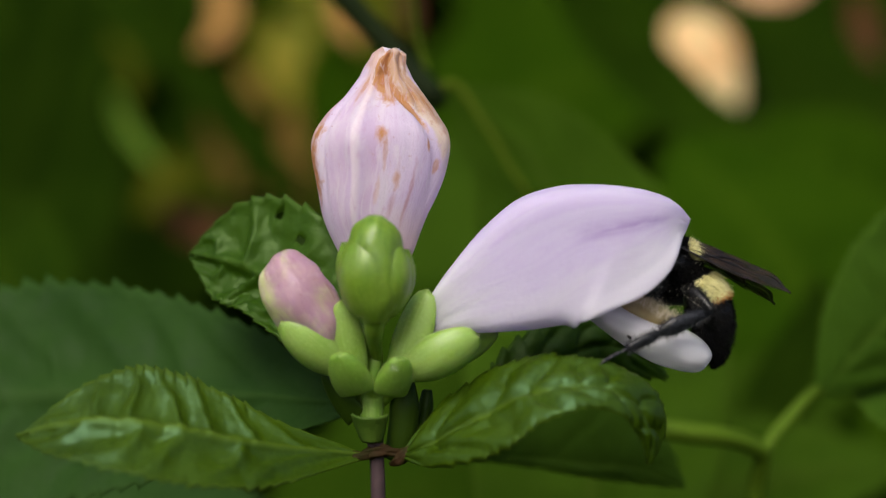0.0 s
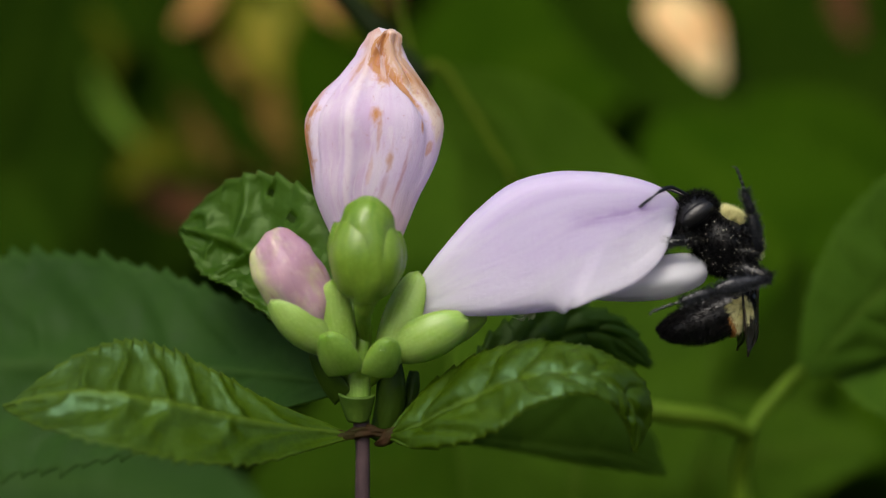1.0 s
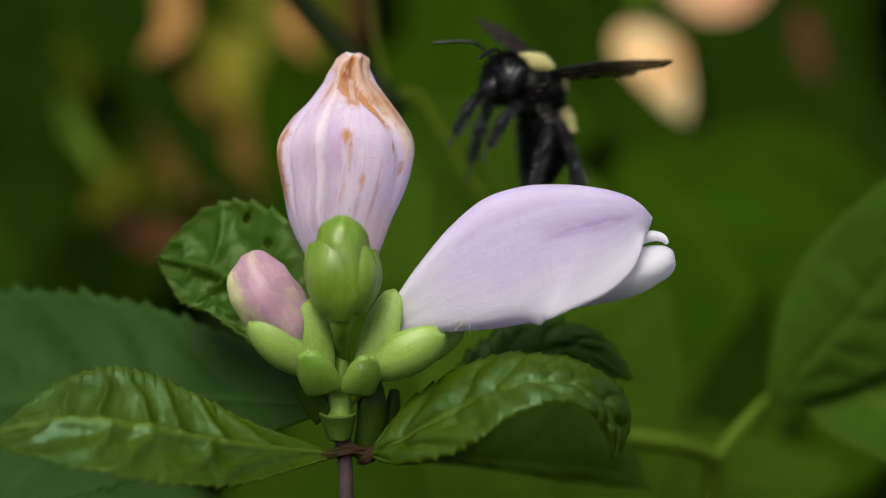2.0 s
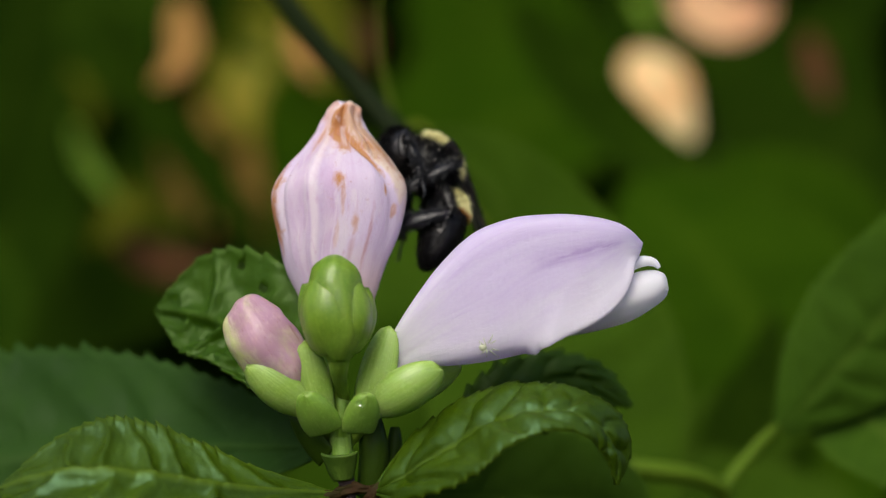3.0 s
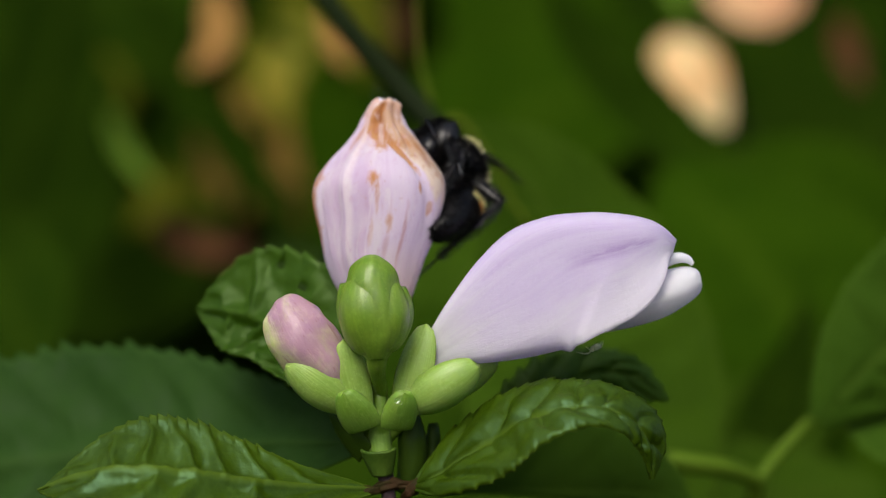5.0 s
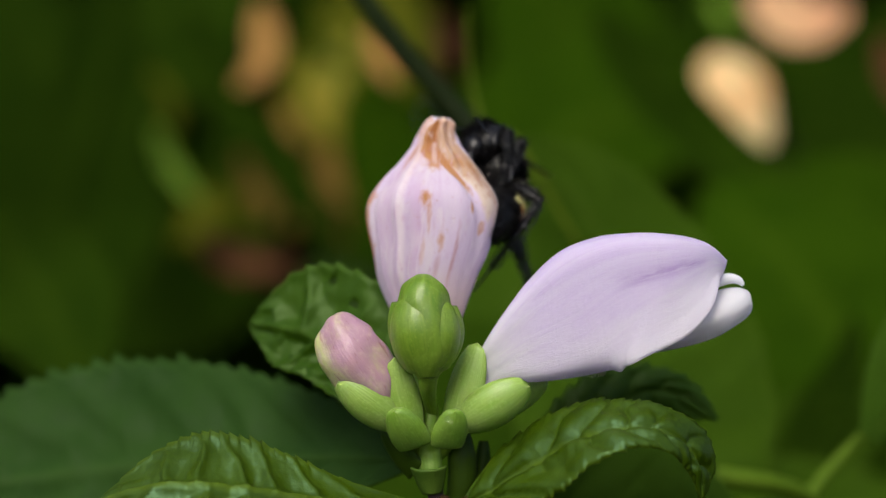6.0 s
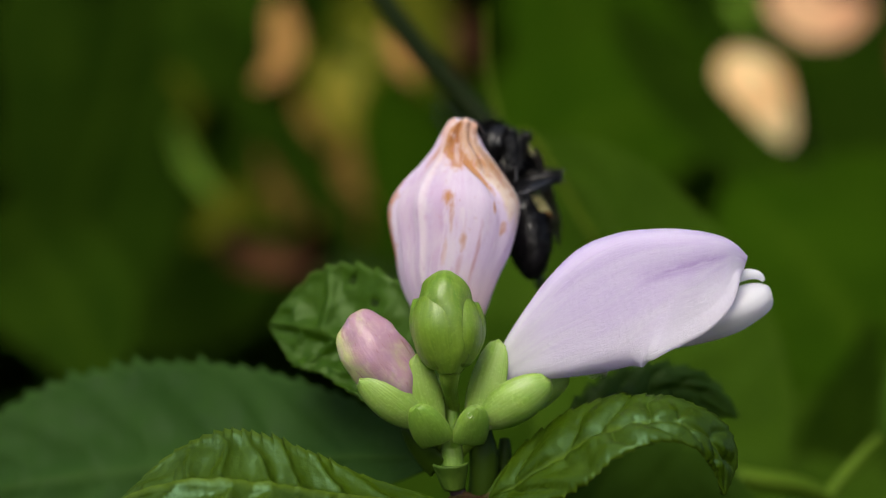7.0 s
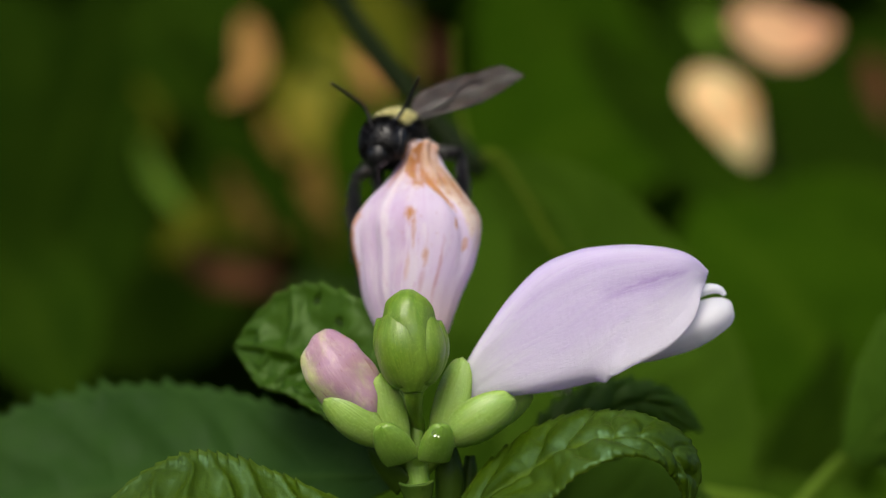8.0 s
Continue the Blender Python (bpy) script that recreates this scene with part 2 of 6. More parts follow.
def plain(name, colour, second, rough, scale, spec=0.5, strength=0.4, distance=0.0003, thin=0.0):
    g = Graph(name, rough, spec)
    n = g.cloud(g.obj(1), scale, 5)
    c = g.mix(g.span(n, 0.3, 0.7), colour, second)
    return g.done(c, g.cloud(g.obj(1), scale * 4, 4), strength, distance, thin)


LIP = plain("petal_white", (0.86, 0.89, 0.91), (0.83, 0.83, 0.89), 0.6, 220, 0.15, 0.3, 0.0002, 0.5)
PALATE = plain("palate_cream", (0.50, 0.44, 0.26), (0.40, 0.30, 0.14), 0.6, 300, 0.3, 0.5, 0.0003, 0.3)
LIP_BEARD = plain("beard_hair", (0.78, 0.70, 0.55), (0.70, 0.60, 0.42), 0.7, 900, 0.2)
BRACT = plain("bract_green", (0.036, 0.080, 0.006), (0.056, 0.105, 0.010), 0.55, 400, 0.25)
STEM_LOW = plain("stem_purple", (0.040, 0.026, 0.028), (0.07, 0.044, 0.046), 0.6, 320, 0.2)
NODE_RED = plain("node_rust", (0.026, 0.012, 0.004), (0.016, 0.018, 0.003), 0.7, 500, 0.1)
STEM_FAR = plain("stem_far_green", (0.056, 0.104, 0.006), (0.070, 0.125, 0.008), 0.5, 80, spec=0.06)
STEM_DARK = plain("stem_dark_green", (0.005, 0.010, 0.002), (0.009, 0.016, 0.003), 0.6, 80, spec=0.06)
STEM_YELLOW = plain("stem_yellow_green", (0.055, 0.085, 0.004), (0.066, 0.095, 0.005), 0.6, 80, spec=0.06)
DRY_PEACH = plain("dry_leaf_peach", (0.84, 0.40, 0.15), (0.95, 0.80, 0.42), 0.7, 55, 0.2, thin=0.35)
DRY_PINK = plain("dry_leaf_pink", (0.66, 0.33, 0.18), (0.74, 0.50, 0.26), 0.7, 40, 0.2, thin=0.35)
DRY_GOLD = plain("dry_leaf_gold", (0.54, 0.27, 0.09), (0.40, 0.25, 0.06), 0.7, 60, 0.2, thin=0.35)
DRY_TAN = plain("dry_leaf_tan", (0.28, 0.16, 0.032), (0.19, 0.13, 0.020), 0.7, 40, 0.2, thin=0.35)
DRY_RUST = plain("dry_leaf_rust", (0.13, 0.045, 0.016), (0.09, 0.035, 0.015), 0.7, 40, 0.2, thin=0.35)
YELLOWED = plain("leaf_yellowed", (0.30, 0.25, 0.020), (0.17, 0.20, 0.014), 0.6, 40, 0.2, thin=0.35)
LIME = plain("leaf_lime", (0.20, 0.36, 0.028), (0.12, 0.24, 0.016), 0.6, 40, 0.2, thin=0.35)
LEAF_SIDE = leaf_material("leaf_soft_green", (0.026, 0.062, 0.004), (0.035, 0.080, 0.006), (0.052, 0.098, 0.010), rough=0.7, spec=0.03)
YELLOW_OLIVE = leaf_material("leaf_old_olive", (0.070, 0.084, 0.006), (0.095, 0.102, 0.008), (0.11, 0.12, 0.010), rough=0.8, spec=0.02)
SOIL = plain("soil_dark", (0.030, 0.022, 0.015), (0.055, 0.040, 0.026), 0.9, 30, 0.2, 0.8, 0.01)
CHITIN = plain("bee_black", (0.004, 0.004, 0.005), (0.008, 0.008, 0.008), 0.30, 900, 0.35, 0.3, 0.0001)
BEE_GLOSS = plain("bee_gloss", (0.006, 0.007, 0.009), (0.012, 0.013, 0.016), 0.32, 900, 0.5, 0.4, 0.0001)
FUR_BLACK = plain("bee_fur_black", (0.003, 0.003, 0.0035), (0.006, 0.0055, 0.0055), 0.5, 400, 0.06)
FUR_YELLOW = plain("bee_fur_yellow", (0.74, 0.71, 0.37), (0.62, 0.59, 0.27), 0.7, 500, 0.25)
FUR_RUST = plain("bee_fur_rust", (0.40, 0.17, 0.03), (0.34, 0.13, 0.03), 0.7, 500, 0.25)
POLLEN = plain("pollen_pale", (0.62, 0.60, 0.50), (0.52, 0.50, 0.40), 0.8, 900, 0.2)
SPIDER = plain("spider_pale", (0.62, 0.66, 0.48), (0.52, 0.58, 0.40), 0.45, 900, 0.4, thin=0.2)


def dew_material():
    g = Graph("dew_water", 0.03, 0.5)
    g.bsdf.inputs["Transmission Weight"].default_value = 1.0
    g.bsdf.inputs["IOR"].default_value = 1.33
    return g.done((0.95, 0.98, 0.95))


DEW = dew_material()


def wing_material():
    g = Graph("wing_smoky", 0.38, 0.28)
    c = g.mix(g.span(g.cloud(g.obj(1), 500, 4), 0.35, 0.65), (0.014, 0.011, 0.010), (0.040, 0.026, 0.020))
    g.bsdf.inputs["Alpha"].default_value = 0.74
    return g.done(c, g.cloud(g.obj(1), 900, 3), 0.3, 0.0001)


WING = wing_material()

# ---- shapes ----


def part(name, bm, material, parent=None, label="", smooth=True, thick=0.0, offset=0.0):
    mesh = bpy.data.meshes.new(name)
    bm.to_mesh(mesh)
    bm.free()
    mesh.materials.append(material)
    if smooth:
        mesh.shade_smooth()
    ob = new(name, mesh)
    ob.parent = parent
    if label:
        ob["label"] = label
    if thick:
        s = ob.modifiers.new("thickness", "SOLIDIFY")
        s.thickness, s.offset = thick * MM, offset
    return ob


def thing(name, label, category, kind="", group=""):
    return tagged(new(name), label, category, group, kind)


def spline(points, u):
    """A smooth line through the points (millimetres), at u from 0 to 1."""
    n = len(points) - 1
    f = min(max(u, 0.0), 1.0) * n
    i = min(int(f), n - 1)
    f -= i
    p = [Vector(points[min(max(k, 0), n)]) for k in (i - 1, i, i + 1, i + 2)]
    return 0.5 * ((2 * p[1]) + (p[2] - p[0]) * f + (2 * p[0] - 5 * p[1] + 4 * p[2] - p[3]) * f * f
                  + (3 * p[1] - p[0] - 3 * p[2] + p[3]) * f ** 3)


def smooth(a, b, x):
    x = min(max((x - a) / (b - a), 0.0), 1.0)
    return x * x * (3 - 2 * x)


def grid_mesh(nu, nv, place, uv=None, ring=False, fields=()):
    """A sheet of nu by nv points placed by place(i, j); ring closes it in j."""
    bm = bmesh.new()
    layers = [bm.verts.layers.float.new(f) for f in fields]
    rows = []
    for i in range(nu):
        row = []
        for j in range(nv):
            got = place(i, j)
            co = got[0] if layers else got
            v = bm.verts.new(Vector(co) * MM)
            for k, layer in enumerate(layers):
                v[layer] = got[1 + k]
            row.append(v)
        rows.append(row)
    tex = bm.loops.layers.uv.new("UVMap")
    last = nv if ring else nv - 1
    for i in range(nu - 1):
        for j in range(last):
            k = (j + 1) % nv
            f = bm.faces.new((rows[i][j], rows[i][k], rows[i + 1][k], rows[i + 1][j]))
            for loop, (a, b) in zip(f.loops, ((i, j), (i, j + 1), (i + 1, j + 1), (i + 1, j))):
                loop[tex].uv = (a / (nu - 1), b / last)
    return bm, rows


def leaf_mesh(rib, side_a, side_b, half_a, half_b, teeth=22, quilt=0.55, veins=8, nu=150, nv=13, belly=0.42, tooth=0.09, wave=0.0, seed=0, curl=0.0, belly_b=None, holes=(), sweep=(1.0, 1.0), veins_b=None):
    """A toothed, quilted leaf along its midrib. side_a, side_b: (at the base, at the tip) directions of its two halves; half_a, half_b: the greatest half-width, or half-widths from base to tip."""
    rnd = random.Random(seed)
    shift = [rnd.uniform(-0.1, 0.1) for _ in range(veins + 3)]
    jag = [rnd.uniform(0.6, 1.3) for _ in range(teeth + 2)]

    def breadth(u, a=True):
        given = half_a if a else half_b
        if isinstance(given, tuple):
            return max(spline([(x, 0, 0) for x in given], u).x, 0.05) / max(given)
        p = math.log(0.5) / math.log(belly if a or belly_b is None else belly_b)
        s = math.sin(math.pi * min(max(u, 0.0), 1.0) ** p)
        return max(s, 0.0) ** 0.85 * (1 - 0.12 * u) + 0.02

    def place(i, j):
        u = i / (nu - 1)
        q = (j - nv + 1) / (nv - 1)
        p = spline(rib, u)
        along = (spline(rib, u + 0.01) - spline(rib, u - 0.01)).normalized()
        a = q >= 0
        s0, s1 = side_a if a else side_b
        side = Vector(s0).lerp(Vector(s1), u)
        side = (side - along * side.dot(along)).normalized()
        up = along.cross(side).normalized()
        if not a:
            up = -up
        v = abs(q)
        f = u * teeth
        saw = (f - math.floor(f)) ** 1.5 * jag[int(f) + 1]
        most = half_a if a else half_b
        w = (max(most) if isinstance(most, tuple) else most) * breadth(u, a)
        edge = smooth(0.75, 1.0, v)
        w_here = w * (v + tooth * saw * edge * min(1.0, 6 * u))
        p = p + along * (1.9 * tooth * saw * edge)
        s = u * (veins if a or veins_b is None else veins_b) - sweep[0 if a else 1] * (0.45 * v + 0.75 * v * v) + (0.0 if a else 0.35) + 0.34 * noise.noise(Vector((u * 7 + seed, v * 2.2, 4.0 if a else 9.0)))
        k = math.floor(s)
        s = s - k + shift[int(k) % len(shift)] * math.sin(math.pi * (s - k))
        puff = max(math.sin(math.pi * s), 0.0) ** 0.75
        ridge = max(0.0, 1 - abs(s - round(s)) * 9)
        net = noise.noise(Vector((p.x + side.x * w_here, p.y * 2 + q * 3, p.z + side.z * w_here)) * 0.55 + Vector((seed, 0, 0)))
        fine = noise.noise(Vector((u * 26 + seed, q * 7, seed * 1.7))) + 0.5 * noise.noise(Vector((u * 55, q * 15, seed)))
        lift = quilt * (puff * min(1.0, 5 * v) * (1 - v) ** 0.35 * breadth(u) + (0.22 * net + 0.12 * fine * (0.3 + puff)) * breadth(u) * (1 - 0.4 * edge))
        lift += wave * math.sin(u * 15 + seed) * v * v * breadth(u)
        lift += curl * v * v * w
        mid = max(0.0, 1 - v * 20)
        lift -= 0.35 * quilt * mid + 0.20 * quilt * max(0.0, 1 - abs(s - round(s)) * 8) * min(1.0, 4 * v) * (1 - v)
        return p + side * w_here + up * lift, max(0.85 * mid, 0.05 * ridge * (1 - 0.5 * v), 0.55 * smooth(0.97, 1.0, v))

    bm = grid_mesh(nu, 2 * nv - 1, place, fields=("vein",))[0]
    for x, z, r in holes:
        eaten = [f for f in bm.faces if math.hypot(f.calc_center_median().x / MM - x, f.calc_center_median().z / MM - z) < r]
        bmesh.ops.delete(bm, geom=eaten, context="FACES")
    return bm


def tube(points, radii, sides=10, nu=None, cap=True):
    """A round limb through points, with radii from end to end (millimetres)."""
    nu = nu or 6 * (len(points) - 1) + 1

    def place(i, j):
        u = i / (nu - 1)
        p = spline(points, u)
        along = (spline(points, u + 0.02) - spline(points, u - 0.02)).normalized()
        a = along.orthogonal().normalized() if abs(along.y) > 0.9 else along.cross(Vector((0, 1, 0))).normalized()
        b = along.cross(a)
        f = u * (len(radii) - 1)
        k = min(int(f), len(radii) - 2)
        r = radii[k] + (radii[k + 1] - radii[k]) * (f - k)
        t = 2 * math.pi * j / sides
        return p + (a * math.cos(t) + b * math.sin(t)) * r

    bm, rows = grid_mesh(nu, sides, place, ring=True)
    if cap:
        bm.faces.new(rows[0][::-1])
        bm.faces.new(rows[-1])
    return bm


def spindle(points, radii, flat=1.0, ridges=0, depth=0.0, sides=36, nu=40, front=(0, -1, 0), rough=0.0, seed=0):
    """A closed bud or body along a line: half-widths from end to end; flat: its depth over its width."""
    def place(i, j):
        u = i / (nu - 1)
        p = spline(points, u)
        along = (spline(points, u + 0.02) - spline(points, u - 0.02)).normalized()
        f = Vector(front)
        f = (f - along * f.dot(along)).normalized()
        side = along.cross(f)
        r = max(spline([(x, 0, 0) for x in radii], u).x, 0.02)
        t = 2 * math.pi * j / sides + math.pi
        r *= 1 + depth * math.cos(ridges * t) if ridges else 1
        q = side * math.sin(t) + f * (math.cos(t) * flat)
        r *= 1 + rough * noise.noise(Vector((u * 5 + seed, math.cos(t) * 1.6, math.sin(t) * 1.6)))
        return p + q * r

    bm, rows = grid_mesh(nu, sides, place, ring=True)
    bm.faces.new(rows[0][::-1])
    bm.faces.new(rows[-1])
    return bm


def cup_sepal(base, tip, face, half, bulge, nu=22, nv=17, blunt=0.5, hook=0.0, foot=0.45, close=0.85):
    """A cupped scale from base to tip that bulges towards face."""
    base, tip, face = Vector(base), Vector(tip), Vector(face)
    along = (tip - base)
    size = along.length
    along.normalize()
    face = (face - along * face.dot(along)).normalized()
    side = along.cross(face)

    def place(i, j):
        u, q = i / (nu - 1), 2 * j / (nv - 1) - 1
        w = half * (foot * (1 - u) ** 2 + max(math.sin(math.pi * (0.12 * (foot > 0.2) + 0.02 + (0.98 - 0.12 * (foot > 0.2)) * u)), 0.0) ** blunt) * 0.95 + 0.02
        t = q * 1.25
        out = bulge * max(math.sin(math.pi * (0.10 + close * u)), 0) ** 0.75
        return base + along * (u * size) + side * (w * math.sin(t)) + face * (out * (math.cos(t) - 0.3) + hook * u * u)

    return grid_mesh(nu, nv, place)[0]


def fur(count, surface, length, width, seed, lean=(0, 0, 0)):
    """Hairs as thin blades: surface(rnd) gives a point and its normal."""
    rnd = random.Random(seed)
    bm = bmesh.new()
    lean = Vector(lean)
    for _ in range(count):
        p, n = surface(rnd)
        d = (n + lean * rnd.uniform(0.5, 1.2) + Vector((rnd.gauss(0, 0.25), rnd.gauss(0, 0.25), rnd.gauss(0, 0.25)))).normalized()
        side = d.cross(Vector((rnd.gauss(0, 1), rnd.gauss(0, 1), rnd.gauss(0, 1)))).normalized() * width * 0.5
        long = length * rnd.uniform(0.6, 1.15)
        bend = Vector((rnd.gauss(0, 0.12), rnd.gauss(0, 0.12), rnd.gauss(0, 0.12))) * long
        a, b = bm.verts.new((p - side) * MM), bm.verts.new((p + side) * MM)
        m0, m1 = bm.verts.new((p + d * long * 0.5 - side * 0.7) * MM), bm.verts.new((p + d * long * 0.5 + side * 0.7) * MM)
        c = bm.verts.new((p + d * long + bend) * MM)
        bm.faces.new((a, b, m1, m0))
        bm.faces.new((m0, m1, c))
    return bm


def join(*pieces):
    """Several bmeshes as one."""
    whole = bmesh.new()
    for piece in pieces:
        mesh = bpy.data.meshes.new("piece")
        piece.to_mesh(mesh)
        piece.free()
        whole.from_mesh(mesh)
        bpy.data.meshes.remove(mesh)
    return whole

# ---- ground and far greenery ----


def build_ground():
    def place(i, j):
        x, y = (i / 60 - 0.5) * 2, (j / 60 - 0.5) * 2
        x, y = x * abs(x) ** 2 * 60000, y * abs(y) ** 2 * 60000
        r = math.hypot(x, y)
        return x, y, -450 + 18 * noise.noise(Vector((x, y, 0)) * 0.004) * smooth(4000, 0, r)
    ground = part("ground", grid_mesh(61, 61, place)[0], SOIL)
    tagged(ground, "dark bare soil under the garden plants", "ground", kind="structure")


def simple_leaf(bm, tex, base, along, side, size, half, sag):
    up = along.cross(side).normalized()
    rows = []
    for i in range(6):
        u = i / 5
        w = half * math.sin(math.pi * min(u ** 0.8, 1)) ** 0.8 + 0.01
        p = base + along * (size * u) - up * (sag * u * u * size)
        rows.append([bm.verts.new((p + side * (w * q) + up * (abs(q) * w * 0.25)) * MM) for q in (-1, 0, 1)])
    for i in range(5):
        for j in range(2):
            bm.faces.new((rows[i][j], rows[i][j + 1], rows[i + 1][j + 1], rows[i + 1][j]))


def build_undergrowth(name, count, box, size, seed, label, material):
    rnd = random.Random(seed)
    bm = bmesh.new()
    (x0, x1), (y0, y1), (z0, z1) = box
    for _ in range(count):
        z = z0 + (z1 - z0) * rnd.random() ** 0.9
        p = Vector((rnd.uniform(x0, x1), rnd.uniform(y0, y1), z))
        a = rnd.uniform(0, 2 * math.pi)
        along = Vector((math.cos(a), math.sin(a), rnd.uniform(-0.6, 0.5))).normalized()
        side = along.cross(Vector((rnd.gauss(0, 0.5), -0.7 + rnd.gauss(0, 0.4), 1))).normalized()
        s = size * rnd.uniform(0.6, 1.3)
        simple_leaf(bm, None, p, along, side, s, s * rnd.uniform(0.2, 0.3), rnd.uniform(0, 0.5))
    ob = part(name, bm, material)
    return tagged(ob, label, "foliage", kind="stuff")


def build_far():
    # Undergrowth and hedge both take the leaf green that has shade in its colour.
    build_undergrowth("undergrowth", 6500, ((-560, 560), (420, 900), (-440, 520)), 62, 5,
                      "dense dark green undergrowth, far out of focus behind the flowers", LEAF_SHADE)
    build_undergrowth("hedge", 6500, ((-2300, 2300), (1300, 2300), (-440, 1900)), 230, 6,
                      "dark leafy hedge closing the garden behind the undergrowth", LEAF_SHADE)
    build_undergrowth("low_cover", 7000, ((-2300, 2300), (-1600, 1400), (-450, -300)), 85, 8,
                      "low green leaves covering the soil round the stems", LEAF_FAR)


# ---- blurred plants between ----
def blade(rib, half, face=(0, -1, 0.25), teeth=16, quilt=0.5, curl=0.0, seed=1, nu=70, nv=7, belly=0.45, ratio=1.0, veins=7):
    along = Vector(rib[-1]) - Vector(rib[0])
    side = along.cross(Vector(face)).normalized()
    return leaf_mesh(rib, (side, side), (-side, -side), half, half * ratio, teeth, quilt, veins, nu, nv, belly, seed=seed, curl=curl)


def build_neighbour():
    plant = thing("neighbour_plant", "blurred green plant with pale stalks and broad toothed leaves", "plant")
    part("stalk", tube([(43.43, 62.00, -73.32), (41.07, 50.00, -40.92), (40.25, 48.00, -31.90), (40.81, 45.00, -25.79)], [1.9, 1.5, 1.2, 1.2]), STEM_FAR, plant)
    part("stalk", tube([(41.10, 45.00, -25.94), (36.65, 42.00, -23.94), (31.44, 40.00, -23.05), (25.80, 40.00, -22.63), (18.32, 44.00, -24.98)], [1.1, 1.2, 1.3, 1.3, 1.1]), STEM_FAR, plant)
    part("stalk", tube([(40.81, 45.00, -25.94), (42.41, 46.00, -23.73), (46.94, 48.00, -19.18), (52.41, 50.00, -14.93), (57.23, 52.00, -10.99)], [1.0, 0.9, 0.8, 0.7, 0.5]), STEM_FAR, plant)
    part("leaf", leaf_mesh([(47.82, 42.0, -17.81), (52.87, 42.0, -12.01), (58.29, 42.0, -6.20), (63.36, 42.0, 1.06), (67.70, 42.0, 9.06), (71.32, 42.0, 16.33)], ((-0.75, 0.1, 0.6), (-0.75, 0.1, 0.6)), ((0.75, 0.2, -0.6), (0.75, 0.2, -0.6)), (1.5, 6.5, 9.0, 8.2, 5.0, 0.2), (1.5, 6.5, 9.0, 8.2, 5.0, 0.2), 16, 0.7, 7, seed=3, tooth=0.06),
         LEAF_SIDE, plant, thick=0.22)
    part("leaf", blade([(57.23, 52.00, -10.99), (58.85, 46.00, -15.79), (63.65, 42.00, -20.53), (68.80, 40.00, -28.13)], 8.0, (0, -1, 0.6), seed=4), LEAF_SIDE, plant)
    part("leaf", leaf_mesh([(18.61, 52.0, -39.72), (20.69, 60.0, -22.97), (20.57, 67.0, -10.00), (17.49, 72.0, 2.78), (10.54, 74.0, 15.00), (-1.00, 75.0, 23.16)], ((0.9, 0.0, -0.1), (0.75, 0.0, 0.65)), ((-0.9, 0.0, 0.1), (-0.75, 0.0, -0.65)), (14.0, 17.5, 17.5, 14.0, 8.0, 0.3), (14.0, 17.5, 17.5, 14.0, 8.0, 0.3), 26, 0.9, 8, nu=110, seed=5, tooth=0.03),
         LEAF_PALE, plant, thick=0.22)


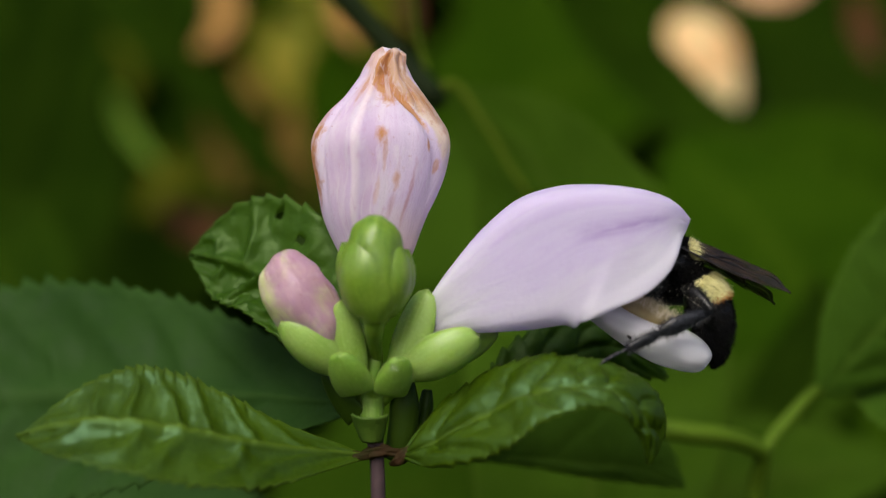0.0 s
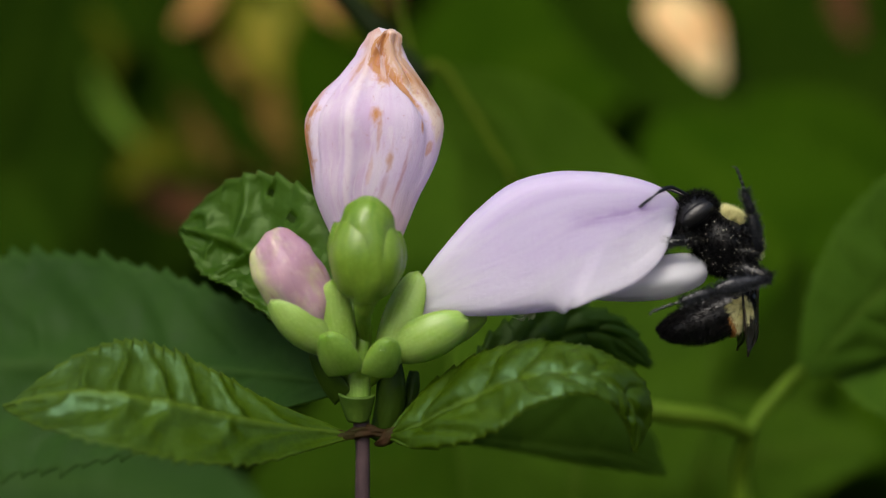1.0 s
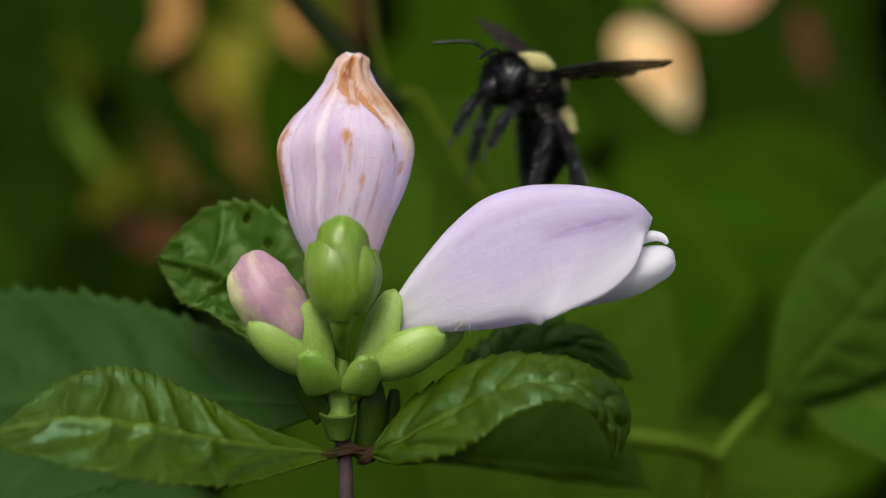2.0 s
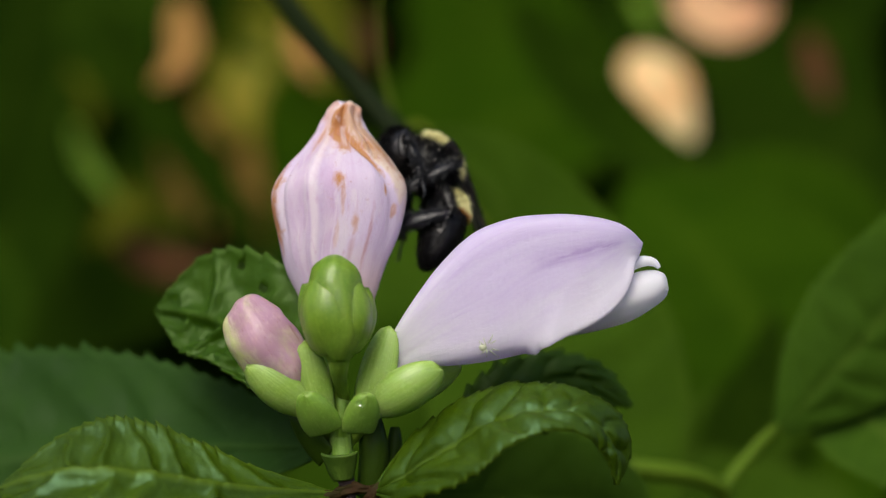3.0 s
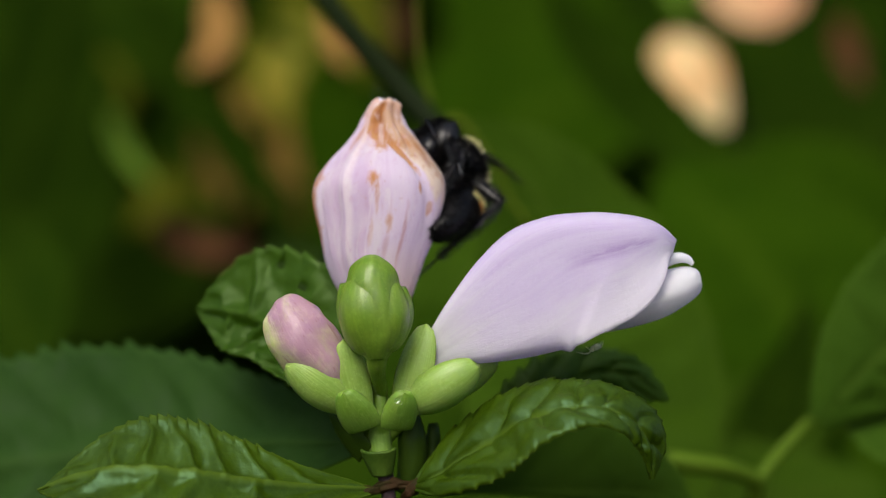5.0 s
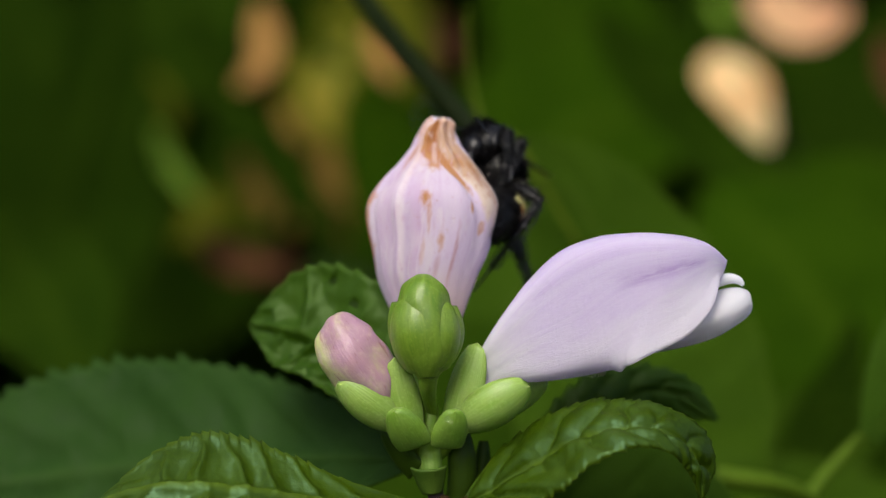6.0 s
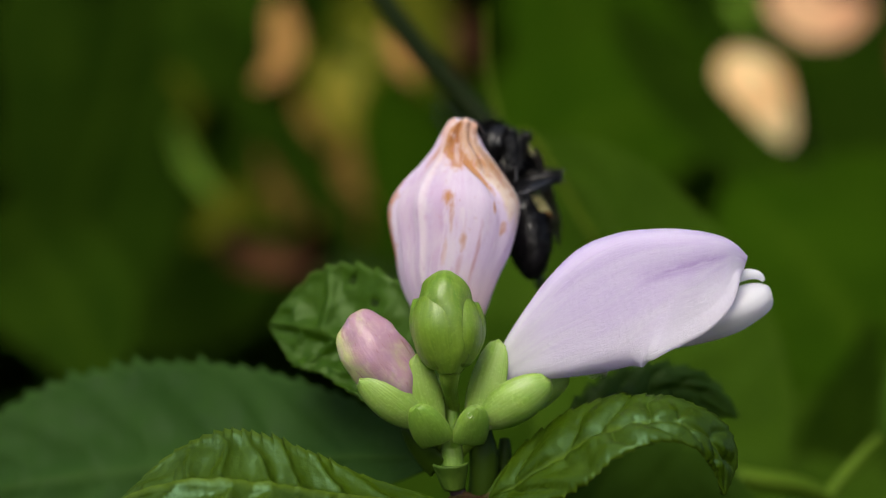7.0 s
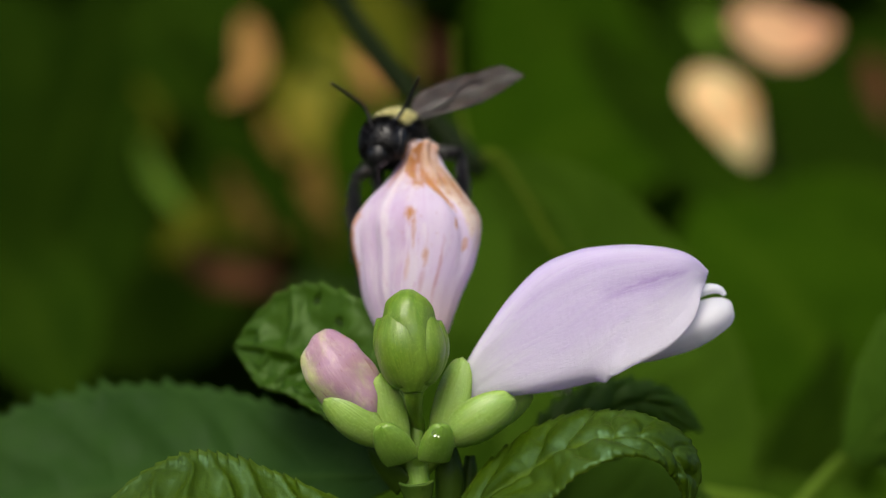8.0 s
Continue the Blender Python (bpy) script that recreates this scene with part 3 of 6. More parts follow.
def build_shrub():
    shrub = thing("background_shrub", "far blurred shrub with dark green leaves and dried tan leaves", "shrub")
    count = itertools.count(1)

    def green(rib, half, mat, face):
        part("leaf", blade(rib, half, face, teeth=12, quilt=1.2, seed=20 + next(count), nu=60), mat, shrub)

    def dried(rib, half, mat, face):
        part("dry_leaf", blade(rib, half, face, teeth=6, quilt=0.8, seed=40 + next(count), nu=30), mat, shrub, "pale dried leaf")

    green([(81.86, 150.0, -42.03), (70.68, 160.0, -16.38), (58.79, 170.0, 4.34), (44.03, 180.0, 20.71)], 27, LEAF_FAR, (0.1, -1, 0.4))
    green([(97.47, 200.0, -13.55), (86.09, 200.0, 2.39), (72.42, 200.0, 13.78), (56.48, 200.0, 21.75)], 22, LEAF_FAR, (0.1, -1, 0.4))
    green([(-0.60, 330.0, 16.55), (17.30, 330.0, 34.45), (39.66, 330.0, 46.37), (66.51, 330.0, 44.88)], 30, LEAF_FAR, (0, -1, 0.3))
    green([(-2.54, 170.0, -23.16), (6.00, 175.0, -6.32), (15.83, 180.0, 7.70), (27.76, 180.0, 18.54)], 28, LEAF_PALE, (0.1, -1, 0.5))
    # This narrow dim blade draws the dark diagonal band.
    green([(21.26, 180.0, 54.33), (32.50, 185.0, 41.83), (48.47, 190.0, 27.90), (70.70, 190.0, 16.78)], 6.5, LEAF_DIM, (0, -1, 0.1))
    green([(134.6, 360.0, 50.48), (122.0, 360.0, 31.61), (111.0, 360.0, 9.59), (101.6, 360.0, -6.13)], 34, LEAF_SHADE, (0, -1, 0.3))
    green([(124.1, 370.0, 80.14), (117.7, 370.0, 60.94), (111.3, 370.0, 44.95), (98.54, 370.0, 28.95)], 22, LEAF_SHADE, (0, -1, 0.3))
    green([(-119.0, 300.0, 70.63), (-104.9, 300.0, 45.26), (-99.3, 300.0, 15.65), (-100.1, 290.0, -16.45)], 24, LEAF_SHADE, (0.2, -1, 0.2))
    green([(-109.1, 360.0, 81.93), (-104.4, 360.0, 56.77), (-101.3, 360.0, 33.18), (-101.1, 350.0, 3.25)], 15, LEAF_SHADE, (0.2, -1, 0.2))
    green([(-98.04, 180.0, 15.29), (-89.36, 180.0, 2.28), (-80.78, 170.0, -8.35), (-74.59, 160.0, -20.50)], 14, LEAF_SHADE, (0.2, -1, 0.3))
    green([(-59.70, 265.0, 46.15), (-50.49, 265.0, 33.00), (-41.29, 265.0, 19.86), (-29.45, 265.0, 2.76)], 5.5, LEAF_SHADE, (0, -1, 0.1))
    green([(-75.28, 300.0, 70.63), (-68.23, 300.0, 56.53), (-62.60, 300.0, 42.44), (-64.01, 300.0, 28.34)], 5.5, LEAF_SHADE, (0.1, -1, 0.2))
    green([(-26.82, 290.0, 52.68), (-24.06, 290.0, 37.47), (-22.68, 290.0, 19.50), (-28.21, 290.0, 2.90)], 11, LEAF_FAR, (0.1, -1, 0.2))
    green([(8.81, 360.0, 94.51), (22.96, 360.0, 78.78), (35.54, 360.0, 63.06), (46.55, 360.0, 47.33)], 26, LEAF_FAR, (0, -1, 0.4))
    # This dark blade stands in for the shaded gap between the leaves.
    green([(50.64, 142.0, -35.23), (57.51, 142.0, -24.44), (63.40, 142.0, -14.63), (65.37, 142.0, -3.83)], 5, LEAF_SHADE, (0.1, -1, 0.2))
    green([(-23.03, 370.0, 89.74), (-29.43, 370.0, 70.54), (-35.83, 370.0, 56.15), (-45.43, 370.0, 38.55)], 18, YELLOW_OLIVE, (0.1, -1, 0.3))
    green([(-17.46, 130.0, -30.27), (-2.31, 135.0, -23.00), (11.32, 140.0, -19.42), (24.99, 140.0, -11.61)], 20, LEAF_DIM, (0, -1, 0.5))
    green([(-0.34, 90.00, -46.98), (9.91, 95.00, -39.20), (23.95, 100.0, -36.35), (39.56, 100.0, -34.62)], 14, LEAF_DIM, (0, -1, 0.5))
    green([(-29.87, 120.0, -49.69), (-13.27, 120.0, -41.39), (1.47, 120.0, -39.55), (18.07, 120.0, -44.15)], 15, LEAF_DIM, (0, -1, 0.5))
    green([(-82.70, 90.00, -38.58), (-65.89, 90.00, -36.90), (-47.71, 92.00, -38.83), (-24.25, 95.00, -44.32)], 20, LEAF_TEAL, (0, -1, 0.6))
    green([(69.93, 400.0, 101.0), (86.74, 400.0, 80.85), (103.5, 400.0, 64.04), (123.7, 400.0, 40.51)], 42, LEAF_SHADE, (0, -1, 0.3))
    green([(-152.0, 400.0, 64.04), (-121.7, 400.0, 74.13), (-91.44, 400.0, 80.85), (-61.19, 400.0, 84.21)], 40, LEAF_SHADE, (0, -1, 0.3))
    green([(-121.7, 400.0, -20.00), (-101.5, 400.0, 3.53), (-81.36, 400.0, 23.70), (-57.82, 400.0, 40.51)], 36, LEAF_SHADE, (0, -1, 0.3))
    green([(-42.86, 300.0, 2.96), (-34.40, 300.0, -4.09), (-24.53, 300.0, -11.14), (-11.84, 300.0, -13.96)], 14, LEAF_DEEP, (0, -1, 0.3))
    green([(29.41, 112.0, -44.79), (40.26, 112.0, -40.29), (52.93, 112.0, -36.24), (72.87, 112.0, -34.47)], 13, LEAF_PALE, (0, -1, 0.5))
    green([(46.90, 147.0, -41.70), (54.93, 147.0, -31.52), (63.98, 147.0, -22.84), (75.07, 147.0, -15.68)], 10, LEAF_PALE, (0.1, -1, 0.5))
    part("branch", tube([(-22.02, 66.00, 46.60), (-18.92, 66.00, 41.56), (-12.83, 65.00, 33.69), (-6.62, 64.00, 26.87), (-1.68, 62.00, 21.03), (-0.76, 61.00, 19.73)], [1.6, 1.65, 1.7, 1.7, 1.9, 1.2]), STEM_DARK, shrub, "dark thin branch")
    part("twig", tube([(-4.40, 70.00, 40.96), (-3.83, 68.00, 31.31), (-2.47, 65.00, 25.58), (-1.22, 62.00, 20.57)], [0.22, 0.25, 0.3, 0.4]), STEM_YELLOW, shrub)
    part("twig", tube([(-1.38, 62.00, 20.87), (1.69, 64.00, 22.41), (5.24, 64.00, 17.63), (8.93, 64.00, 11.47), (12.48, 66.00, 4.73), (20.82, 80.00, -21.07), (25.44, 120.0, -199.0)], [0.8, 0.6, 0.45, 0.40, 0.35, 0.5, 1.2], 10, 60), STEM_YELLOW, shrub)
    part("twig", tube([(71.34, 300.0, 53.71), (78.46, 310.0, 37.50), (85.00, 315.0, 3.05), (60.90, 320.0, -155.0)], [1.5, 2, 3, 4]), STEM_DARK, shrub)
    dried([(55.85, 280.0, 56.26), (60.76, 278.0, 49.55), (65.35, 278.0, 42.53), (70.76, 280.0, 34.57)], 8.8, DRY_PEACH, (0.1, -1, 0.4))
    dried([(67.20, 290.0, 73.42), (75.20, 288.0, 68.18), (83.46, 288.0, 66.52), (92.09, 290.0, 69.27)], 8.0, DRY_PINK, (0, -1, 0.4))
    dried([(-53.09, 270.0, 67.26), (-51.66, 270.0, 60.50), (-51.85, 270.0, 53.05), (-58.81, 270.0, 45.81)], 3.9, DRY_GOLD, (0, -1, 0.4))
    dried([(-49.47, 275.0, 44.68), (-46.68, 275.0, 39.92), (-44.58, 275.0, 35.85), (-40.44, 275.0, 32.20)], 2.0, DRY_TAN, (0, -1, 0.4))
    dried([(-32.43, 300.0, 62.66), (-37.35, 300.0, 54.01), (-40.13, 300.0, 45.37), (-36.43, 300.0, 35.37)], 5.2, YELLOWED, (0, -1, 0.5))
    dried([(-26.63, 280.0, 63.25), (-24.92, 280.0, 57.74), (-22.93, 280.0, 52.93), (-20.26, 280.0, 48.13)], 2.4, DRY_GOLD, (0, -1, 0.4))
    dried([(-9.43, 280.0, 66.16), (-8.69, 280.0, 61.34), (-7.81, 280.0, 56.52), (-7.20, 280.0, 51.01)], 2.1, DRY_RUST, (0, -1, 0.4))
    dried([(-76.25, 260.0, 37.23), (-73.92, 260.0, 30.62), (-70.53, 260.0, 24.69), (-64.88, 260.0, 18.38)], 2.4, LIME, (0, -1, 0.5))
    dried([(-72.82, 262.0, 27.41), (-70.51, 262.0, 23.71), (-68.08, 262.0, 20.80), (-65.11, 262.0, 17.91)], 1.3, DRY_GOLD, (0, -1, 0.5))
    dried([(-32.84, 300.0, 35.41), (-36.37, 300.0, 30.35), (-37.04, 300.0, 25.33), (-31.95, 300.0, 18.93)], 4.4, DRY_TAN, (0, -1, 0.4))
    dried([(-66.84, 310.0, 23.97), (-70.43, 310.0, 18.09), (-74.03, 310.0, 12.94), (-78.38, 310.0, 9.24)], 4.0, YELLOW_OLIVE, (0, -1, 0.4))
    dried([(-59.25, 320.0, 43.78), (-56.17, 320.0, 34.88), (-57.56, 320.0, 25.94), (-63.43, 320.0, 18.43)], 4.5, YELLOW_OLIVE, (0, -1, 0.4))
    dried([(-48.32, 330.0, 65.85), (-45.95, 330.0, 56.77), (-48.12, 330.0, 47.66), (-52.58, 330.0, 40.03)], 5.5, YELLOW_OLIVE, (0, -1, 0.4))
    dried([(-87.69, 330.0, 56.38), (-84.54, 330.0, 47.31), (-85.96, 330.0, 38.19), (-90.42, 330.0, 30.56)], 4.5, YELLOW_OLIVE, (0, -1, 0.4))
    dried([(-73.78, 320.0, 10.88), (-66.28, 320.0, 6.50), (-57.31, 320.0, 4.36), (-46.88, 320.0, 3.73)], 4.5, DRY_RUST, (0, -1, 0.4))
    dried([(-50.78, 330.0, 14.29), (-44.75, 330.0, 17.38), (-38.67, 330.0, 15.93), (-34.08, 330.0, 11.44)], 4.0, DRY_TAN, (0, -1, 0.4))
    dried([(-62.22, 315.0, 37.22), (-57.76, 315.0, 30.64), (-55.50, 315.0, 23.31), (-53.97, 315.0, 14.51)], 4.2, DRY_TAN, (0, -1, 0.4))
    dried([(-70.68, 325.0, 26.55), (-67.65, 325.0, 20.59), (-63.12, 325.0, 16.14), (-57.87, 325.0, 13.93)], 3.6, YELLOW_OLIVE, (0, -1, 0.4))
    dried([(56.51, 285.0, 71.54), (58.61, 285.0, 68.78), (60.44, 285.0, 66.02), (63.51, 285.0, 63.96)], 2.2, LIME, (0, -1, 0.4))
    dried([(102.64, 300.0, 63.90), (104.12, 300.0, 58.20), (106.32, 300.0, 51.07), (108.50, 300.0, 45.38)], 3.5, DRY_RUST, (0, -1, 0.4))
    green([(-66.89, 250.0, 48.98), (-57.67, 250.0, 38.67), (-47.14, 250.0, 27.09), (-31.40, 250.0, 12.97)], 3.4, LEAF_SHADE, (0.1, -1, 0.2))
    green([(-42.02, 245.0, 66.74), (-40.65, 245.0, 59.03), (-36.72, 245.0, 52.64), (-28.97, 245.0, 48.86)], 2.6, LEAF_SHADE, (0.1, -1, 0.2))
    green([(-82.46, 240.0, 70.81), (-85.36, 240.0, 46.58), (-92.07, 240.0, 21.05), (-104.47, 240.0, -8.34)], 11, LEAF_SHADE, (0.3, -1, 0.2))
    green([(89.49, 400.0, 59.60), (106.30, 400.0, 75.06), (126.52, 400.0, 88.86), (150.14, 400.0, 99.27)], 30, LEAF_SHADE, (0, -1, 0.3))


# ---- the flowering plant ----
PIVOT = Vector((-7.5, 0.0, -22.5))
HINGE = Vector((14.67, 0.00, -6.02))


def build_hood(plant):
    """The open lilac flower: an arched hood over a tube, cut open below in front."""
    rows = (
        ((-2.51, 0.00, -8.29), (-1.19, 0.00, -9.01), 1.6, 180), ((-1.07, 0.00, -4.83), (0.72, 0.00, -8.65), 3.0, 180), ((1.43, 0.00, -1.25), (3.82, 0.00, -8.71), 4.3, 180),
        ((4.41, 0.00, 2.21), (7.04, 0.00, -8.59), 5.2, 180), ((7.99, 0.00, 5.19), (10.62, 0.00, -8.17), 5.8, 180), ((12.17, 0.00, 6.50), (13.84, 0.00, -7.58), 6.0, 158),
        ((16.22, 0.00, 6.68), (16.55, 0.00, -6.75), 5.8, 130), ((19.80, 0.00, 6.38), (20.35, 0.00, -4.95), 5.2, 116), ((22.43, 0.00, 5.73), (22.95, 0.00, -2.25), 4.2, 110),
        ((24.34, 0.00, 4.85), (24.30, 0.00, 0.62), 3.0, 106), ((25.92, 0.00, 3.20), (25.35, 0.00, 1.75), 1.5, 100))
    tops, lows = [r[0] for r in rows], [r[1] for r in rows]
    nu, nv = 110, 81

    def place(i, j):
        u, q = i / (nu - 1), 2 * j / (nv - 1) - 1
        t, b = spline(tops, u), spline(lows, u)
        w, wide = spline([(r[2], r[3], 0) for r in rows], u).xy
        wide = radians(min(wide, 180))
        h = (t - b).length / (1 - math.cos(wide))
        axis = (t - b).normalized()
        a = q * wide
        p = t + axis * (h * (math.cos(a) - 1)) + Vector((0, -1, 0)) * (w * math.tanh(2.9 * math.sin(a)) / math.tanh(2.9))
        lip = smooth(0.80, 1.0, abs(q)) * smooth(0.45, 0.6, u) * smooth(1.0, 0.85, u)
        p += Vector((0.55, 0.0, -0.35)) * lip * math.sin(u * 9.0) * 0.8
        p.y -= math.copysign(0.7, math.sin(a)) * lip * 0.6
        fold = math.exp(-((abs(a) - 1.2) / 0.2) ** 2) * smooth(0.3, 0.6, u) * smooth(1.0, 0.8, u)
        n = axis * math.cos(a) + Vector((0, -1, 0)) * math.sin(a)
        p -= n * (0.10 * fold)
        # the side lobe stands out from a crease that climbs from the tooth
        slant = abs(q) - (1.0 - 3.2 * (u - 0.505))
        lobe = smooth(-0.06, 0.14, slant) * smooth(0.48, 0.53, u) * smooth(0.68, 0.55, u)
        p += n * (0.42 * lobe)
        p += n * (0.10 * noise.noise(Vector((u * 7, q * 9, 3))) + 0.035 * noise.noise(Vector((u * 9, q * 40, 7))) + 0.02 * noise.noise(Vector((u * 40, q * 60, 1))))
        # the little tooth where the mouth begins
        tooth = math.exp(-((u - 0.492) / 0.018) ** 2) * smooth(0.84, 1.0, abs(q))
        return p + Vector((0.1, -0.3 if a > 0 else 0.3, -0.52)) * tooth

    flower = part("flower", grid_mesh(nu, nv, place)[0], PETAL, plant, "fresh lilac hooded flower fading to white at its base", thick=0.22)
    lip = part("lip", spindle([(-1.5, 0, 0.7), (1.5, 0, 0.6), (5.5, 0, 0.5), (9.2, 0, 0.65), (12.0, 0, 1.05), (13.6, 0, 1.3), (14.35, 0, 1.4), (14.6, 0, 1.4)],
                              (1.2, 1.5, 1.9, 2.2, 2.1, 1.65, 1.05, 0.3), 1.3, 3, 0.05, nu=60, sides=48, rough=0.07, seed=2), LIP, flower, "white lower lip, bearded inside")
    lip.location = HINGE * MM

    palate = part("palate", spindle([(2.6, 0, 1.2), (3.6, 0, 1.9), (5.6, 0, 2.6), (7.6, 0, 2.5), (9.4, 0, 1.6), (10.0, 0, 1.0)], (0.3, 1.0, 1.5, 1.45, 0.8, 0.2), 1.2, rough=0.15, seed=6), PALATE, flower, "cream raised palate of the lip")
    palate.location = HINGE * MM

    def beard_root(rnd):
        return Vector((rnd.uniform(4.0, 9.5), rnd.gauss(0, 1.4), 3.2 + rnd.uniform(-0.5, 0.3))), Vector((-0.2, rnd.gauss(0, 0.4), 1))
    beard = part("beard", fur(900, beard_root, 1.5, 0.05, 12), LIP_BEARD, flower, "cream hairs on the lip")
    beard.location = HINGE * MM
    style = part("style", tube([(4.5, 0.6, 3.2), (6.5, 0.4, 3.8), (9.0, 0.0, 4.35), (11.0, -0.3, 4.65), (12.6, -0.5, 4.75), (13.6, -0.6, 4.3), (14.0, -0.6, 3.6)], [0.35, 0.40, 0.48, 0.60, 0.60, 0.45, 0.2], 12, 40), LIP, flower, "white curved style")
    style.location = HINGE * MM
    for base, tip, face, half, bulge in (
        ((-4.10, -1.60, -12.90), (3.75, -3.40, -8.85), (0.25, -0.85, -0.42), 3.0, 3.3), ((-2.75, 0.50, -12.37), (5.73, 0.30, -8.78), (0.3, -0.5, -0.8), 2.6, 2.6),
        ((-4.96, -2.00, -14.72), (-1.53, -2.60, -4.18), (-0.35, -0.9, 0.2), 2.4, 1.5)):
        part("sepal", cup_sepal(base, tip, face, half, bulge, foot=0.05, blunt=0.42), SEPAL, flower, thick=0.5, offset=-1)
    part("bractlet", cup_sepal((-5.55, -2.30, -15.20), (-4.35, -5.00, -11.00), (0.25, -1, -0.1), 1.95, 1.5, foot=0.25, blunt=0.4, close=0.72), SCALE, flower, thick=0.3, offset=-1)
    part("pedicel", tube([(-7.31, 1.00, -16.48), (-5.51, 1.00, -14.44), (-3.71, 0.50, -11.54), (-1.91, 0.50, -9.03)], [0.9, 1.2, 1.9, 1.7], 14), BUD, flower)
    part("dew_drop", ball((-5.15, -6.35, -12.10), (0.30, 0.28, 0.30)), DEW, flower, "clear dew drop")
    part("dew_drop", ball((-4.75, -6.35, -12.40), (0.18, 0.18, 0.18)), DEW, flower, "clear dew drop")
    return flower, (lip, palate, beard), style


FADED_FOOT = Vector((-7.32, 5.00, -4.82))


def build_faded(plant):
    """The withering flower that stands upright behind the green bud."""
    centre = [(-7.32, 5.00, -3.60), (-7.26, 5.00, -0.67), (-7.38, 5.00, 3.42), (-6.77, 5.00, 7.38), (-6.59, 5.00, 11.65), (-6.47, 5.00, 14.40), (-6.28, 5.00, 16.41), (-6.22, 5.00, 18.36), (-6.10, 5.00, 20.07), (-5.73, 5.00, 21.41)]
    halves = (2.6, 3.9, 5.6, 6.75, 7.3, 6.0, 4.4, 2.9, 2.1, 1.75)
    nu, nv = 120, 120

    def place(i, j):
        u = i / (nu - 1)
        p = spline(centre, u)
        r = spline([(h, 0, 0) for h in halves], u).x
        t = 2 * math.pi * j / nv + math.pi
        x, y = math.sin(t), -math.cos(t)
        keel = math.exp(-((math.remainder(t + 0.36 - 0.2 * smooth(0.75, 1.0, u), 2 * math.pi)) / 0.13) ** 2)
        seam = math.exp(-((math.remainder(t - 0.75, 2 * math.pi)) / 0.10) ** 2) * smooth(0.35, 0.7, u)
        seam2 = math.exp(-((math.remainder(t + 0.96, 2 * math.pi)) / 0.07) ** 2)
        bump = 0.15 * keel * smooth(0.05, 0.25, u) - 0.10 * seam - 0.05 * seam2 * smooth(0.3, 0.6, u)
        bump += 0.013 * noise.noise(Vector((u * 2.2, math.cos(t) * 5.5, math.sin(t) * 5.5))) + 0.008 * noise.noise(Vector((u * 9, math.cos(t) * 13, math.sin(t) * 13)))
        path = spline([(x, 0, 0) for x in (1.45, 1.25, 1.1, 0.98, 0.80, 0.45, 0.18, 0.10, 0.25)], u).x
        off = math.remainder(t - path, 2 * math.pi)
        deep = smooth(0.22, 0.45, u) * smooth(1.0, 0.93, u)
        groove = math.exp(-((off + 0.03) / (0.08 + 0.06 * smooth(0.6, 0.9, u))) ** 2) * deep
        bump += (0.13 * math.exp(-((off - 0.26) / 0.22) ** 2) * deep - 0.15 * groove) * (0.45 + 1.0 * smooth(0.55, 0.8, u))
        flap = math.remainder(t + 1.02, 2 * math.pi)
        bump += smooth(0.2, 0.4, u) * smooth(0.72, 0.55, u) * (-0.06 * math.exp(-(flap / 0.06) ** 2) + 0.035 * smooth(0.0, 0.15, flap) * smooth(0.7, 0.3, flap))
        crumple = smooth(0.6, 0.95, u)
        bump += (0.03 + 0.13 * crumple) * noise.noise(Vector((u * 7, math.cos(t) * 2.0, math.sin(t) * 2.0)))
        bump += 0.10 * crumple * noise.noise(Vector((u * 15, math.cos(t) * 4.5, math.sin(t) * 4.5)))
        top = smooth(0.955, 1.0, u)
        r *= (1 + bump) * (1 - 0.25 * top)
        lobe = 1 + 0.05 * math.exp(-((math.remainder(t + 1.45, 2 * math.pi)) / 0.3) ** 2) * math.exp(-((u - 0.5) / 0.12) ** 2)
        z = 1.0 * crumple * noise.noise(Vector((math.cos(t) * 2, math.sin(t) * 2, 9)))
        bleached = smooth(0.0, 0.12, off) * smooth(1.5, 0.8, off) * smooth(0.25, 0.5, u)
        browned = max(smooth(-0.62, -0.30, off) * smooth(0.10, -0.02, off) * smooth(0.64, 0.74, u), 0.8 * groove * smooth(0.4, 0.6, u))
        return p + Vector((x * r * lobe, y * r * 0.82, z)) - FADED_FOOT, bleached, browned

    bm, rows = grid_mesh(nu, nv, place, ring=True, fields=("bleached", "browned"))
    bm.faces.new(rows[-1])
    return part("faded_flower", bm, PETAL_FADED, plant, "withering pale lilac flower, browned at its closed tip")


